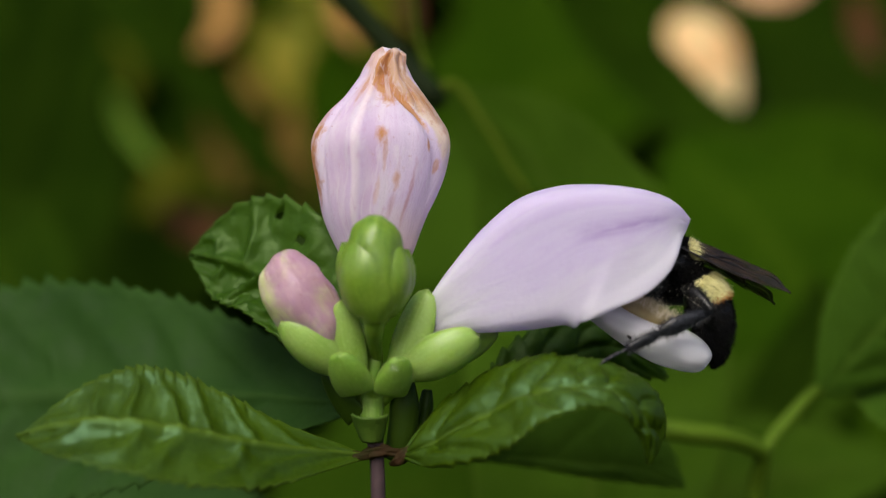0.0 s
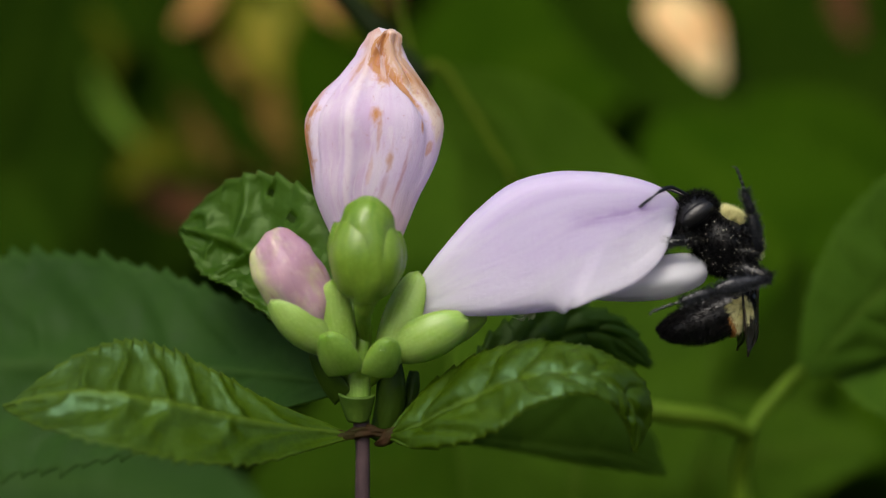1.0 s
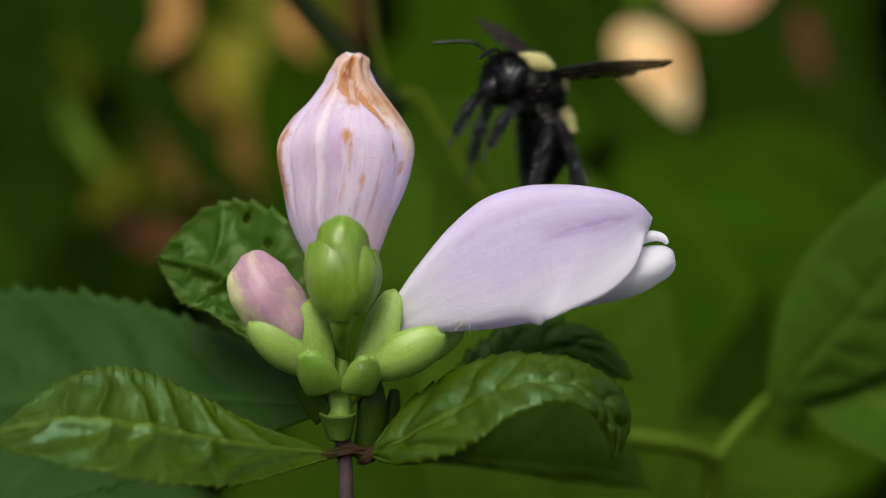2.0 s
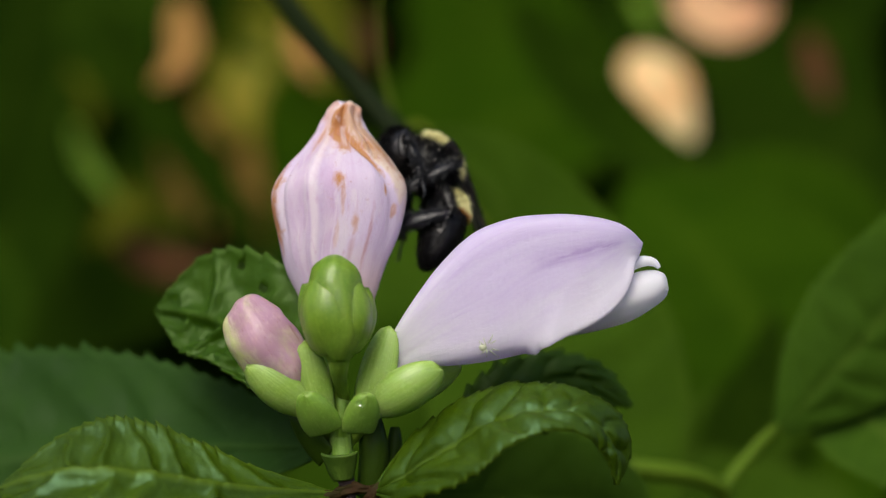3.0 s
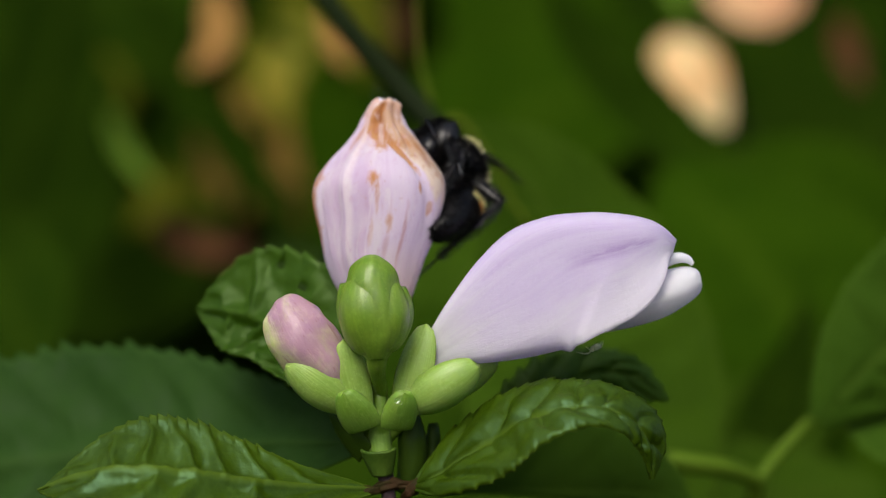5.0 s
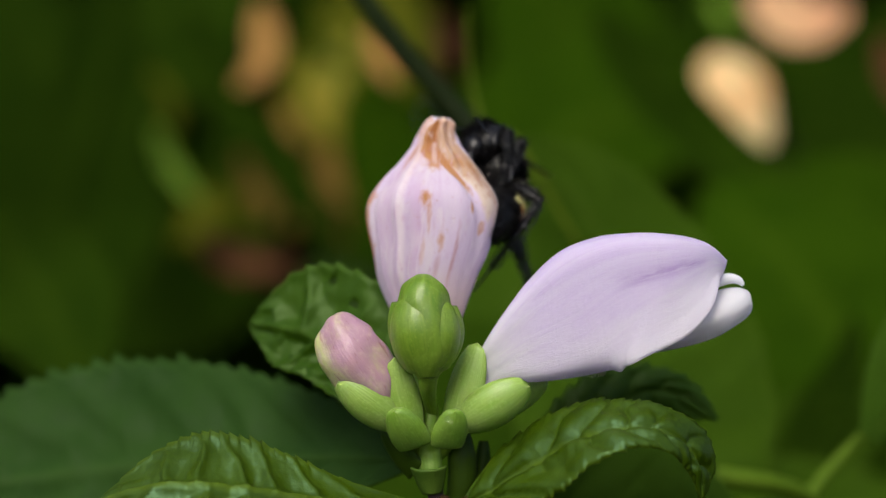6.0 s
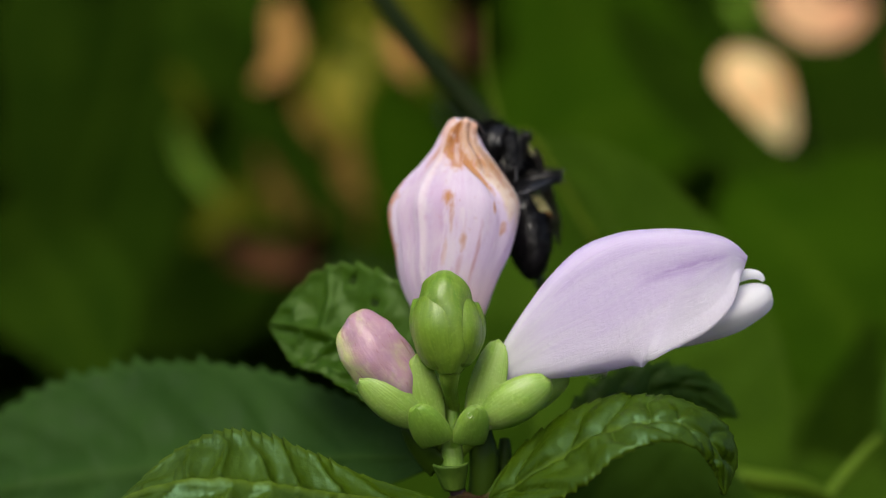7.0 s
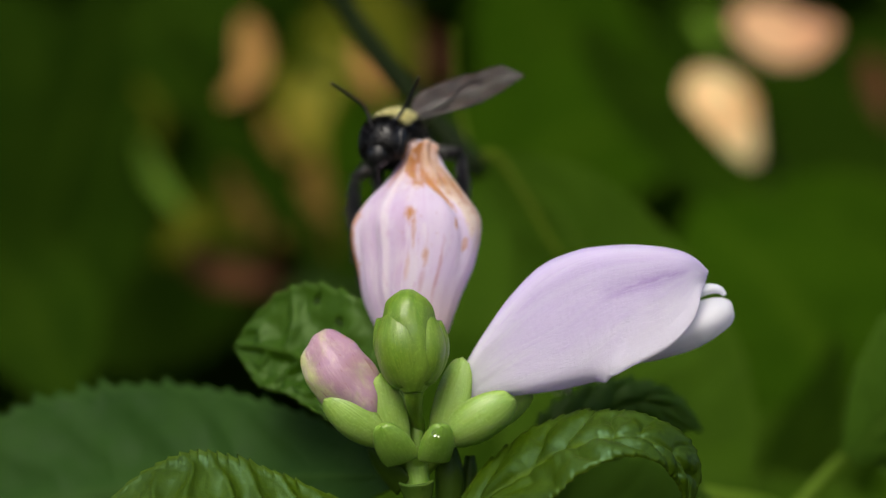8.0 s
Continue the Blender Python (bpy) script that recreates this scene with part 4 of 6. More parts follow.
def build_buds(plant):
    bud = part("green_bud", spindle([(-6.95, -6.40, -7.59), (-6.95, -6.40, -5.15), (-7.01, -6.40, -1.68), (-7.01, -6.30, 0.64), (-6.96, -6.20, 2.26), (-6.90, -6.00, 3.31)],
                                    (1.1, 2.8, 3.1, 2.85, 2.15, 0.9), 0.95, 3, 0.05, rough=0.10), BUD, plant, "closed green flower bud")
    for base, tip, face, half, bulge, close in (
        ((-7.17, -6.40, -6.95), (-7.85, -6.60, 1.35), (-0.45, -1, 0), 3.75, 4.6, 0.76), ((-6.36, -6.20, -6.85), (-5.75, -6.30, 0.75), (0.75, -0.7, 0), 3.2, 4.2, 0.76),
        ((-7.71, -5.20, -6.70), (-8.63, -5.20, 0.90), (-1, 0.1, 0), 2.9, 4.0, 0.7), ((-5.93, -5.20, -6.70), (-5.36, -5.20, 0.10), (1, 0.2, 0), 2.9, 4.0, 0.7)):
        part("sepal", cup_sepal(base, tip, face, half, bulge, foot=0.1, close=close, blunt=0.32), BUD, bud, thick=0.35, offset=-1)
    part("pedicel", spindle([(-6.92, 0.00, -12.47), (-6.99, -1.50, -10.90), (-7.16, -3.50, -9.33), (-7.10, -5.20, -8.09), (-6.96, -6.00, -7.02)], (0.6, 0.7, 0.85, 1.05, 1.2), 1.0), BUD, bud)
    pink = part("pink_bud", spindle([(-11.75, -2.00, -9.75), (-12.95, -2.40, -8.08), (-14.75, -2.80, -5.46), (-16.00, -2.80, -3.32), (-16.95, -2.60, -1.54), (-17.32, -2.40, -1.05)],
                                    (2.2, 3.2, 3.5, 3.15, 2.25, 0.9), 0.92, 5, 0.045, rough=0.13, seed=4), BUD_PINK, plant, "pink and green flower bud about to open")
    for base, tip, face, half, bulge in (
        ((-10.45, -2.00, -12.70), (-16.75, -4.40, -7.40), (-0.35, -0.8, -0.5), 2.75, 2.9), ((-10.38, 0.00, -12.82), (-17.73, -2.00, -7.03), (-0.75, -0.1, -0.5), 2.4, 2.0),
        ((-9.09, -2.40, -14.69), (-10.52, -4.40, -5.20), (0.2, -0.95, 0.1), 2.0, 1.2)):
        part("sepal", cup_sepal(base, tip, face, half, bulge, foot=0.05, blunt=0.42), SEPAL, pink, thick=0.5, offset=-1)
    part("bractlet", cup_sepal((-8.90, -2.50, -15.00), (-10.80, -5.20, -10.60), (-0.25, -1, -0.1), 2.2, 1.6, foot=0.25, blunt=0.4, close=0.72), SCALE, pink, thick=0.3, offset=-1)
    part("pedicel", tube([(-7.43, 1.00, -16.48), (-8.97, 0.50, -14.29), (-10.71, -0.50, -11.60), (-11.40, -1.00, -9.80)], [0.9, 1.2, 1.9, 1.9], 14), BUD, pink)


def flare(base, tip, half0, half1, nu=14, nv=15):
    """A little cupped scale that widens to a scalloped upper rim."""
    base, tip = Vector(base), Vector(tip)

    def place(i, j):
        u, q = i / (nu - 1), 2 * j / (nv - 1) - 1
        w = half0 + (half1 - half0) * u ** 0.7
        rim = 0.35 * abs(q) ** 3 * u
        return base.lerp(tip, u) + Vector((q * w, 0.9 * q * q - 0.5 * u * u, rim))
    return grid_mesh(nu, nv, place)[0]


def build_plant():
    plant = thing("flowering_plant", "green plant with lilac hooded flowers, buds and toothed leaves", "plant")
    plant.location = PIVOT * MM
    stem = part("stem", tube([(-7.40, 0.00, -19.70), (-7.46, 0.00, -18.60), (-7.52, 0.00, -15.75), (-7.31, -0.80, -13.97), (-7.19, -0.80, -10.64), (-7.16, 0.00, -7.10)], [1.25, 1.3, 1.22, 0.92, 0.74, 0.75], 14, 60), SCALE, plant)
    part("stem", tube([(3.0, 16, -449), (-2, 10, -250), (-5.5, 3, -90), (-6.6, 0.5, -40), (-6.92, 0.00, -23.20), (-7.36, 0.00, -19.60)], [1.4, 1.2, 1.0, 0.85, 0.75, 1.05], 12, 60), STEM_LOW, plant, "purplish lower stem")
    part("node", spindle([(-8.58, -0.30, -21.74), (-7.14, -0.60, -21.35), (-5.00, -0.40, -21.37), (-2.74, 0.00, -21.77)], (0.3, 0.7, 0.45, 0.2), 0.9, rough=0.6), NODE_RED, plant, "rusty leaf node")
    part("bract", flare((-7.50, -1.50, -20.30), (-7.66, -2.40, -17.60), 0.9, 1.9), BRACT, stem, "small cupped bract", thick=0.25)
    part("ridge", tube([(-8.33, -0.60, -14.45), (-7.83, -1.20, -14.18), (-7.29, -1.50, -14.04), (-6.76, -1.20, -14.24), (-6.36, -0.60, -14.57)], [0.10, 0.16, 0.18, 0.16, 0.10], 8, 20), SEPAL, stem)
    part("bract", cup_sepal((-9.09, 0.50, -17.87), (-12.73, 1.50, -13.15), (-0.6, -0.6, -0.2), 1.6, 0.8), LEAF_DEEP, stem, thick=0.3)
    # The deep leaf green puts the shade on these shoots into their colour.
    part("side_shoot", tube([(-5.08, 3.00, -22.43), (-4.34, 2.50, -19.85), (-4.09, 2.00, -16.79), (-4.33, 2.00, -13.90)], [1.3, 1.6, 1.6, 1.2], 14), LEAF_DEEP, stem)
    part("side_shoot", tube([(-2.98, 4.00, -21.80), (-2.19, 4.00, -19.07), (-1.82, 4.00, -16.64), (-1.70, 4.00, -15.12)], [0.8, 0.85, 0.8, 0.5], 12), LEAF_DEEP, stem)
    part("sheath", spindle([(-10.47, -0.50, -21.54), (-9.44, -1.00, -21.67), (-8.25, -1.00, -21.79), (-7.38, -0.60, -21.71)], (0.2, 0.42, 0.40, 0.2), 0.8, rough=0.4, seed=3), NODE_RED, plant, "rust-brown leaf base")
    part("sheath", spindle([(-5.61, 0.00, -22.73), (-4.70, -0.60, -22.25), (-3.69, -0.60, -21.35), (-2.92, -0.20, -20.50)], (0.2, 0.55, 0.6, 0.2), 0.8, rough=0.4, seed=5), NODE_RED, plant, "rust-brown leaf base")

    # front pair of leaves
    part("leaf", leaf_mesh([(-8.60, -0.60, -21.75), (-16.55, -5.00, -20.46), (-21.90, -8.00, -19.25), (-26.99, -10.00, -18.05), (-31.90, -11.00, -17.23), (-37.81, -10.00, -17.59), (-43.37, -7.00, -19.29)],
                           ((0, 0.72, 0.72), (0.0, 0.85, 0.6)), ((0, -0.75, -0.75), (0, -0.85, -0.65)), (0.5, 3.4, 6.0, 7.6, 8.0, 5.4, 0.1), (0.5, 4.2, 6.2, 6.9, 6.6, 4.2, 0.1), 24, 1.15, 8, seed=1,
                           tooth=0.11, sweep=(0.5, 0.9), veins_b=6),
         LEAF, plant, thick=0.22)
    part("leaf", leaf_mesh([(-4.16, -0.60, -21.60), (-1.00, -3.00, -20.24), (4.12, -6.00, -17.29), (7.99, -8.00, -15.29), (11.07, -9.50, -14.38), (14.46, -10.00, -14.06), (17.41, -9.50, -14.67), (19.84, -8.50, -16.29),
                            (20.97, -7.50, -18.72), (21.14, -7.00, -22.00)],
                           ((-0.3, 0.75, 0.62), (0.8, 0.75, 0.25)), ((0.25, -0.6, -0.8), (-0.75, -0.6, -0.1)), (0.5, 4.2, 6.2, 6.6, 6.2, 5.4, 4.2, 3.4, 3.0, 0.1), (0.5, 2.8, 5.0, 5.6, 4.2, 3.0, 2.4, 2.0, 1.4, 0.1), 27, 1.15, 8,
                           seed=2, tooth=0.11, sweep=(0.6, 0.9), veins_b=7),
         LEAF, plant, thick=0.22)
    # the pair behind
    part("leaf", leaf_mesh([(-10.40, 2.00, -12.40), (-14.58, 5.00, -7.75), (-19.50, 9.00, -3.17), (-24.15, 12.00, -1.32), (-28.40, 14.50, -0.60)],
                           ((0.65, 0.15, 0.75), (-0.1, 0.25, 0.95)), ((-0.6, -0.3, -0.75), (0.1, -0.35, -0.9)), (2.5, 8.6, 8.9, 7.0, 0.4), (1.2, 3.4, 4.4, 4.2, 0.4), 15, 1.35, 5, seed=3,
                           tooth=0.07, sweep=(0.6, 0.8), holes=((-18.1, 3.85, 0.45), (-15.7, 0.9, 0.45))),
         LEAF_BACK, plant, "dark leaf with small holes", thick=0.22)
    part("leaf", leaf_mesh([(4.11, 10.00, -20.52), (8.56, 12.00, -16.29), (12.43, 14.00, -13.13), (17.02, 16.00, -10.95), (21.59, 17.00, -11.63), (25.32, 17.00, -14.59)],
                           ((-0.5, 0.3, 0.8), (0.6, 0.3, 0.75)), ((0.4, 0.1, -0.9), (-0.4, 0.1, -0.9)), (0.3, 4.2, 4.4, 3.0, 2.0, 0.2), (0.3, 2.0, 4.2, 4.8, 3.2, 0.2), 14, 0.9, 6, seed=4, tooth=0.24),
         LEAF_BACK, plant, thick=0.22)
    part("leaf", leaf_mesh([(-3.29, 5.00, -22.81), (2.97, 20.00, -24.00), (9.75, 28.00, -25.20), (17.20, 29.00, -26.00), (23.20, 28.00, -26.40), (28.60, 27.00, -28.20)],
                           ((0, 0.2, 0.95), (0.2, 0.2, 0.95)), ((0, -0.1, -0.95), (0, -0.1, -0.95)), (0.3, 4.0, 7.5, 8.6, 6.0, 0.2), (0.3, 0.4, 0.6, 1.2, 1.4, 0.2), 12, 0.4, 6, seed=9, tooth=0.16),
         LEAF_SIDE, plant, "dark leaf in the shade of the front leaf", thick=0.22)
    # large lower leaf
    part("leaf", leaf_mesh([(-8.21, 6.00, -17.10), (-19.45, 16.00, -16.70), (-33.07, 22.00, -16.60), (-48.29, 26.00, -17.14), (-63.47, 28.00, -18.42), (-75.51, 30.00, -21.62)],
                           ((0, 0.5, 0.9), (0, 0.35, 0.95)), ((0, -0.6, -0.8), (0, -0.3, -0.95)), 14.5, 14.0, 30, 1.1, 9, belly=0.6, seed=5, tooth=0.11),
         LEAF_TEAL, plant, "large blue-green lower leaf", thick=0.22)

    flower, lip, style = build_hood(plant)
    faded = build_faded(plant)
    build_buds(plant)
    for child in plant.children:
        child.location = -PIVOT * MM
    faded.location = (FADED_FOOT - PIVOT) * MM
    return plant, lip, style, faded


# ---- the bumblebee ----
def ball(centre, radii):
    """A smooth egg at centre with three half-sizes (millimetres)."""
    bm = bmesh.new()
    bmesh.ops.create_uvsphere(bm, u_segments=28, v_segments=18, radius=1.0)
    for v in bm.verts:
        v.co = (Vector(centre) + Vector([a * b for a, b in zip(v.co, radii)])) * MM
    return bm


def egg_skin(centre, radii, keep):
    """Random points on an egg, with normals, where keep(direction) holds."""
    centre, radii = Vector(centre), Vector(radii)

    def pick(rnd):
        while True:
            d = Vector((rnd.gauss(0, 1), rnd.gauss(0, 1), rnd.gauss(0, 1))).normalized()
            if keep(d):
                n = Vector((d.x / radii.x, d.y / radii.y, d.z / radii.z)).normalized()
                return centre + Vector((d.x * radii.x, d.y * radii.y, d.z * radii.z)) * 0.98, n
    return pick


LEG_SIZES = {"fore": ((1.7, 1.3, -1.6), 2.7, (2.8, 1.5, 1.7), 0.40), "mid": ((0.0, 1.9, -1.1), 3.7, (3.7, 2.2, 2.2), 0.52), "hind": ((-1.6, 1.7, -1.4), 4.4, (5.4, 3.4, 2.8), 0.72)}


def leg_part(name, side, kind, bee):
    """A leg along +x from its hip: the thigh, and under it the shin with its foot, both bristly."""
    hip, thigh, (tibia, heel, foot), broad = LEG_SIZES[kind]

    def bristly(points, radii, count, seed):
        def skin(rnd):
            u = rnd.uniform(0.05, 0.97)
            p, q = spline(points, u), spline(points, u + 0.01)
            d = Vector((rnd.gauss(0, 1), rnd.gauss(0, 1), rnd.gauss(0, 1)))
            along = (q - p).normalized()
            d = (d - along * d.dot(along)).normalized()
            r = spline([(x, 0, 0) for x in radii], u).x
            return p + d * r * 0.85, (d + along * 0.9).normalized()
        return fur(count, skin, 0.75, 0.045, seed)

    line = [(0, 0, 0), (0.3 * thigh, 0, 0.12), (0.7 * thigh, 0, 0.12), (thigh, 0, 0)]
    sizes = (0.30, broad * 0.95, broad * 0.85, 0.30)
    leg = part(name, join(spindle(line, sizes, 0.8, sides=14, nu=18, front=(0, 1, 0)), bristly(line, sizes, 800, 41)), CHITIN, bee)
    leg.location = Vector((hip[0], hip[1] * side, hip[2])) * MM
    rnd = random.Random(len(name))
    dust = bmesh.new()
    for _ in range(60):
        u, t = rnd.uniform(0.1, 0.95), rnd.uniform(0, 2 * math.pi)
        r = 1.15 * spline([(x, 0, 0) for x in sizes], u).x
        p = spline(line, u) + Vector((0, r * math.cos(t), 0.8 * r * math.sin(t)))
        bmesh.ops.create_icosphere(dust, subdivisions=1, radius=rnd.uniform(0.025, 0.06) * MM, matrix=Matrix.Translation(p * MM))
    part("pollen", dust, POLLEN, leg, "pale pollen dust")
    a, b, c = tibia, tibia + heel, tibia + heel + foot
    line = [(0, 0, 0), (0.25 * a, 0, 0.08), (0.7 * a, 0, 0.05), (a, 0, 0)]
    sizes = (0.24, broad * 0.75, broad * 1.1, broad * 0.6)
    pieces = [spindle(line, sizes, 0.55, sides=16, nu=22, front=(0, 1, 0)), bristly(line, sizes, 750, 43)]
    line = [(a, 0, 0), (a + 0.3 * heel, 0, -0.1), (a + 0.8 * heel, 0, -0.25), (b, 0, -0.3)]
    sizes = (broad * 0.35, broad * 0.72, broad * 0.6, broad * 0.25)
    pieces += [spindle(line, sizes, 0.5, sides=14, nu=16, front=(0, 1, 0)), bristly(line, sizes, 420, 44)]
    toe = Vector((c, 0, -0.60))
    beads = [(b + foot * k / 4, 0, -0.3 - 0.30 * (k / 4) ** 1.6) for k in range(5)]
    pieces += [tube([p, q], [0.09, 0.17, 0.10], 8, 7) for p, q in zip(beads, beads[1:])]
    pieces += [tube([toe, toe + Vector((0.25, 0.15 * s, -0.12)), toe + Vector((0.34, 0.24 * s, -0.42))], [0.08, 0.06, 0.01], 6, 7) for s in (-1, 1)]
    shin = part("shin", join(*pieces), BEE_GLOSS, leg, "glossy black shin and foot")
    shin.location = Vector((thigh, 0, 0)) * MM
    return leg, shin


def wing_sheet(length, width, side, seed):
    """A wing from its root along -x; side: +1 left, -1 right."""
    nu, nv = 26, 9

    def place(i, j):
        u, q = i / (nu - 1), j / (nv - 1)
        w = width * (0.12 + 0.88 * math.sin(math.pi * min(0.1 + 0.78 * u, 1)) ** 0.8) * (1 - smooth(0.86, 1.0, u) * 0.75)
        lead = 0.30 * w * math.sin(math.pi * u)
        y = lead - w * q
        z = 0.10 * math.sin(u * 21) * math.sin(q * 6) + 0.10 * math.sin(q * 12 + seed) - 0.4 * u * u
        return -length * u, side * y, z
    return grid_mesh(nu, nv, place)[0]


def build_bee():
    bee = thing("bumblebee", "black bumblebee with yellow bands and smoky wings", "bee")
    thorax = part("thorax", ball((0, 0, 0), (3.0, 2.75, 2.6)), CHITIN, bee)
    part("fur", fur(8500, egg_skin((0, 0, 0), (3.0, 2.75, 2.6), lambda d: not (d.z > 0.46 and d.x > 0.08) and not (d.x < -0.45 and d.z > 0.45)), 0.85, 0.05, 1, (-0.4, 0, 0)), FUR_BLACK, thorax, "dense black fur")
    part("yellow_fur", fur(4800, egg_skin((0, 0, 0), (3.05, 2.8, 2.65), lambda d: d.z > 0.56 and 0.16 < d.x < 0.76 and abs(d.y) < 0.62), 0.95, 0.055, 2, (-0.1, 0, 0.2)), FUR_YELLOW, thorax, "pale yellow fur collar")

    part("yellow_tuft", fur(1700, egg_skin((0, 0, 0), (3.05, 2.8, 2.65), lambda d: d.x < -0.42 and d.z > 0.42 and abs(d.y) < 0.6), 0.95, 0.055, 3, (-0.5, 0, 0.1)), FUR_YELLOW, thorax, "pale yellow tuft behind the wings")
    head = part("head", join(ball((1.2, 0, -0.55), (1.4, 2.0, 1.95)), ball((1.9, 0, -1.7), (0.85, 1.05, 1.2)),
                             tube([(2.0, 0, -2.4), (1.9, 0, -3.3), (1.2, 0, -4.2)], [0.35, 0.25, 0.08], 8)), CHITIN, bee)
    head.location = Vector((2.5, 0, 0.15)) * MM
    head.scale = (1.22, 1.22, 1.22)
    feelers = []
    for s in (-1, 1):
        part("eye", ball((1.15, 1.68 * s, -0.55), (0.7, 0.46, 1.4)), CHITIN, head, "glossy black eye")
        feelers.append(part("antenna", tube([(0, 0, 0), (0.7, 0.4 * s, 0.8), (1.3, 0.8 * s, 1.2), (2.4, 1.5 * s, 1.1), (3.6, 2.2 * s, 0.8)], [0.09, 0.10, 0.12, 0.12, 0.09], 8, 30), CHITIN, head))
        feelers[-1].location = Vector((2.2, 0.5 * s, 0.1)) * MM
        feelers[-1].scale = (1.25, 1.25, 1.25)
    part("fur", fur(3200, egg_skin((1.2, 0, -0.55), (1.4, 2.0, 1.95), lambda d: abs(d.y) < 0.72), 0.6, 0.04, 4), FUR_BLACK, head)

    line = [(0.6, 0, 0.1), (-0.6, 0, 0.1), (-2.2, 0, 0.1), (-4.2, 0, 0.0), (-6.2, 0, -0.3), (-7.9, 0, -0.8), (-8.9, 0, -1.2)]
    radii = (0.6, 1.8, 2.35, 2.4, 2.0, 1.15, 0.15)
    abdomen_bm = spindle(line, radii, 0.88, sides=32, nu=56, front=(0, 0, 1))
    for v in abdomen_bm.verts:
        f = -v.co.x / MM / 1.35
        v.co.z *= 1.0 - 0.035 * (f - math.floor(f)) ** 3
        v.co.y *= 1.0 - 0.035 * (f - math.floor(f)) ** 3
    abdomen = part("abdomen", abdomen_bm, CHITIN, bee, "segmented black abdomen")
    abdomen.location = Vector((-2.6, 0, -0.2)) * MM

    def ring(lo, hi, low_side=-2.0):
        def pick(rnd):
            while True:
                u = rnd.uniform(lo, hi)
                t = rnd.uniform(0, 2 * math.pi)
                if math.cos(t) >= low_side:
                    break
            p = spline(line, u)
            r = spline([(x, 0, 0) for x in radii], u).x
            n = Vector((0, math.sin(t), math.cos(t)))
            return p + Vector((0, n.y * r * 0.98, n.z * r * 0.86)), (n + Vector((-0.5, 0, 0))).normalized()
        return pick
    part("fur", fur(1800, ring(0.06, 0.12), 0.75, 0.045, 5, (-0.5, 0, 0)), FUR_BLACK, abdomen)
    part("yellow_band", fur(4200, ring(0.12, 0.36, -0.3), 0.9, 0.055, 6, (-0.7, 0, 0)), FUR_YELLOW, abdomen, "band of pale yellow fur")
    part("rust_band", fur(650, ring(0.35, 0.39, 0.2), 0.75, 0.05, 7, (-0.5, 0, 0)), FUR_RUST, abdomen, "narrow rusty fringe")
    part("fur", fur(6500, ring(0.36, 0.97), 0.6, 0.045, 8, (-0.8, 0, 0)), FUR_BLACK, abdomen)

    rnd = random.Random(77)
    grains = bmesh.new()
    pick = egg_skin((0, 0, 0), (3.5, 3.25, 3.1), lambda d: d.z < 0.5)
    for _ in range(220):
        p, n = pick(rnd)
        bmesh.ops.create_icosphere(grains, subdivisions=1, radius=rnd.uniform(0.025, 0.052) * MM, matrix=Matrix.Translation(p * MM))
    part("pollen", grains, POLLEN, thorax, "scattered pale pollen grains")

    moving = {"abdomen": abdomen, "head": head, "antenna_r": feelers[0], "antenna_l": feelers[1]}
    for s, tag in ((1, "l"), (-1, "r")):
        fore = part("forewing", wing_sheet(12.2, 3.9, s, 1), WING, bee, "smoky brown forewing", thick=0.05)
        fore.location = Vector((0.2, 1.9 * s, 2.2)) * MM
        hind = part("hindwing", wing_sheet(7.6, 2.8, s, 2), WING, fore, "smoky brown hindwing", thick=0.05)
        hind.location = Vector((-0.6, -1.4 * s, -0.25)) * MM
        for ends in (((0, 0.1, 0.1), (-5, 0.95, 0.08), (-9.6, 0.7, -0.25)), ((0, 0, 0.1), (-4, -0.5, 0.1), (-8.8, -0.6, -0.1)),
                     ((-4, -0.5, 0.1), (-6, -1.6, 0.1), (-8.0, -1.9, -0.1))):
            part("vein", tube([(x, y * s, z) for x, y, z in ends], [0.10, 0.08, 0.04], 6, 16), CHITIN, fore)
        moving["wing_" + tag] = fore
        for kind in LEG_SIZES:
            moving[kind + "_" + tag] = leg_part(kind + "leg", s, kind, bee)
    bee.scale = (1.13, 1.13, 1.13)
    return bee, moving


def build_spider():
    spider = thing("crab_spider", "tiny pale green crab spider on the petal", "spider")
    part("abdomen", ball((-0.35, 0, 0.3), (0.42, 0.40, 0.34)), SPIDER, spider)
    part("head", ball((0.25, 0, 0.25), (0.28, 0.26, 0.2)), SPIDER, spider)
    for s in (-1, 1):
        for k, a in enumerate((25, 55, 105, 140)):
            d = Vector((math.cos(radians(a)), s * math.sin(radians(a)), 0))
            size = 1.7 if k < 2 else 1.1
            b = Vector((0.2 - 0.08 * k, 0.15 * s, 0.25))
            part("leg", tube([b, b + d * size * 0.45 + Vector((0, 0, 0.35)), b + d * size + Vector((0.1, 0, -0.22))], [0.06, 0.055, 0.025], 6, 12), SPIDER, spider)
    return spider


build_ground()
build_far()
build_neighbour()
build_shrub()
PLANT, LIP_PARTS, STYLE, FADED = build_plant()
BEE, BEE_PARTS = build_bee()
CRAWLER = build_spider()


# ---- what moves ----
def aim(x, y, z, ahead, above):
    """A pose in millimetres whose x axis points ahead and whose z axis leans to above."""
    f = Vector(ahead).normalized()
    u = Vector(above)
    u = (u - f * u.dot(f)).normalized()
    m = Matrix((f, u.cross(f), u)).transposed().to_4x4()
    return Matrix.Translation(Vector((x, y, z)) * MM) @ m


def local(home, rx=0, ry=0, rz=0):
    return pose(home[0] * MM, home[1] * MM, home[2] * MM, rx, ry, rz)


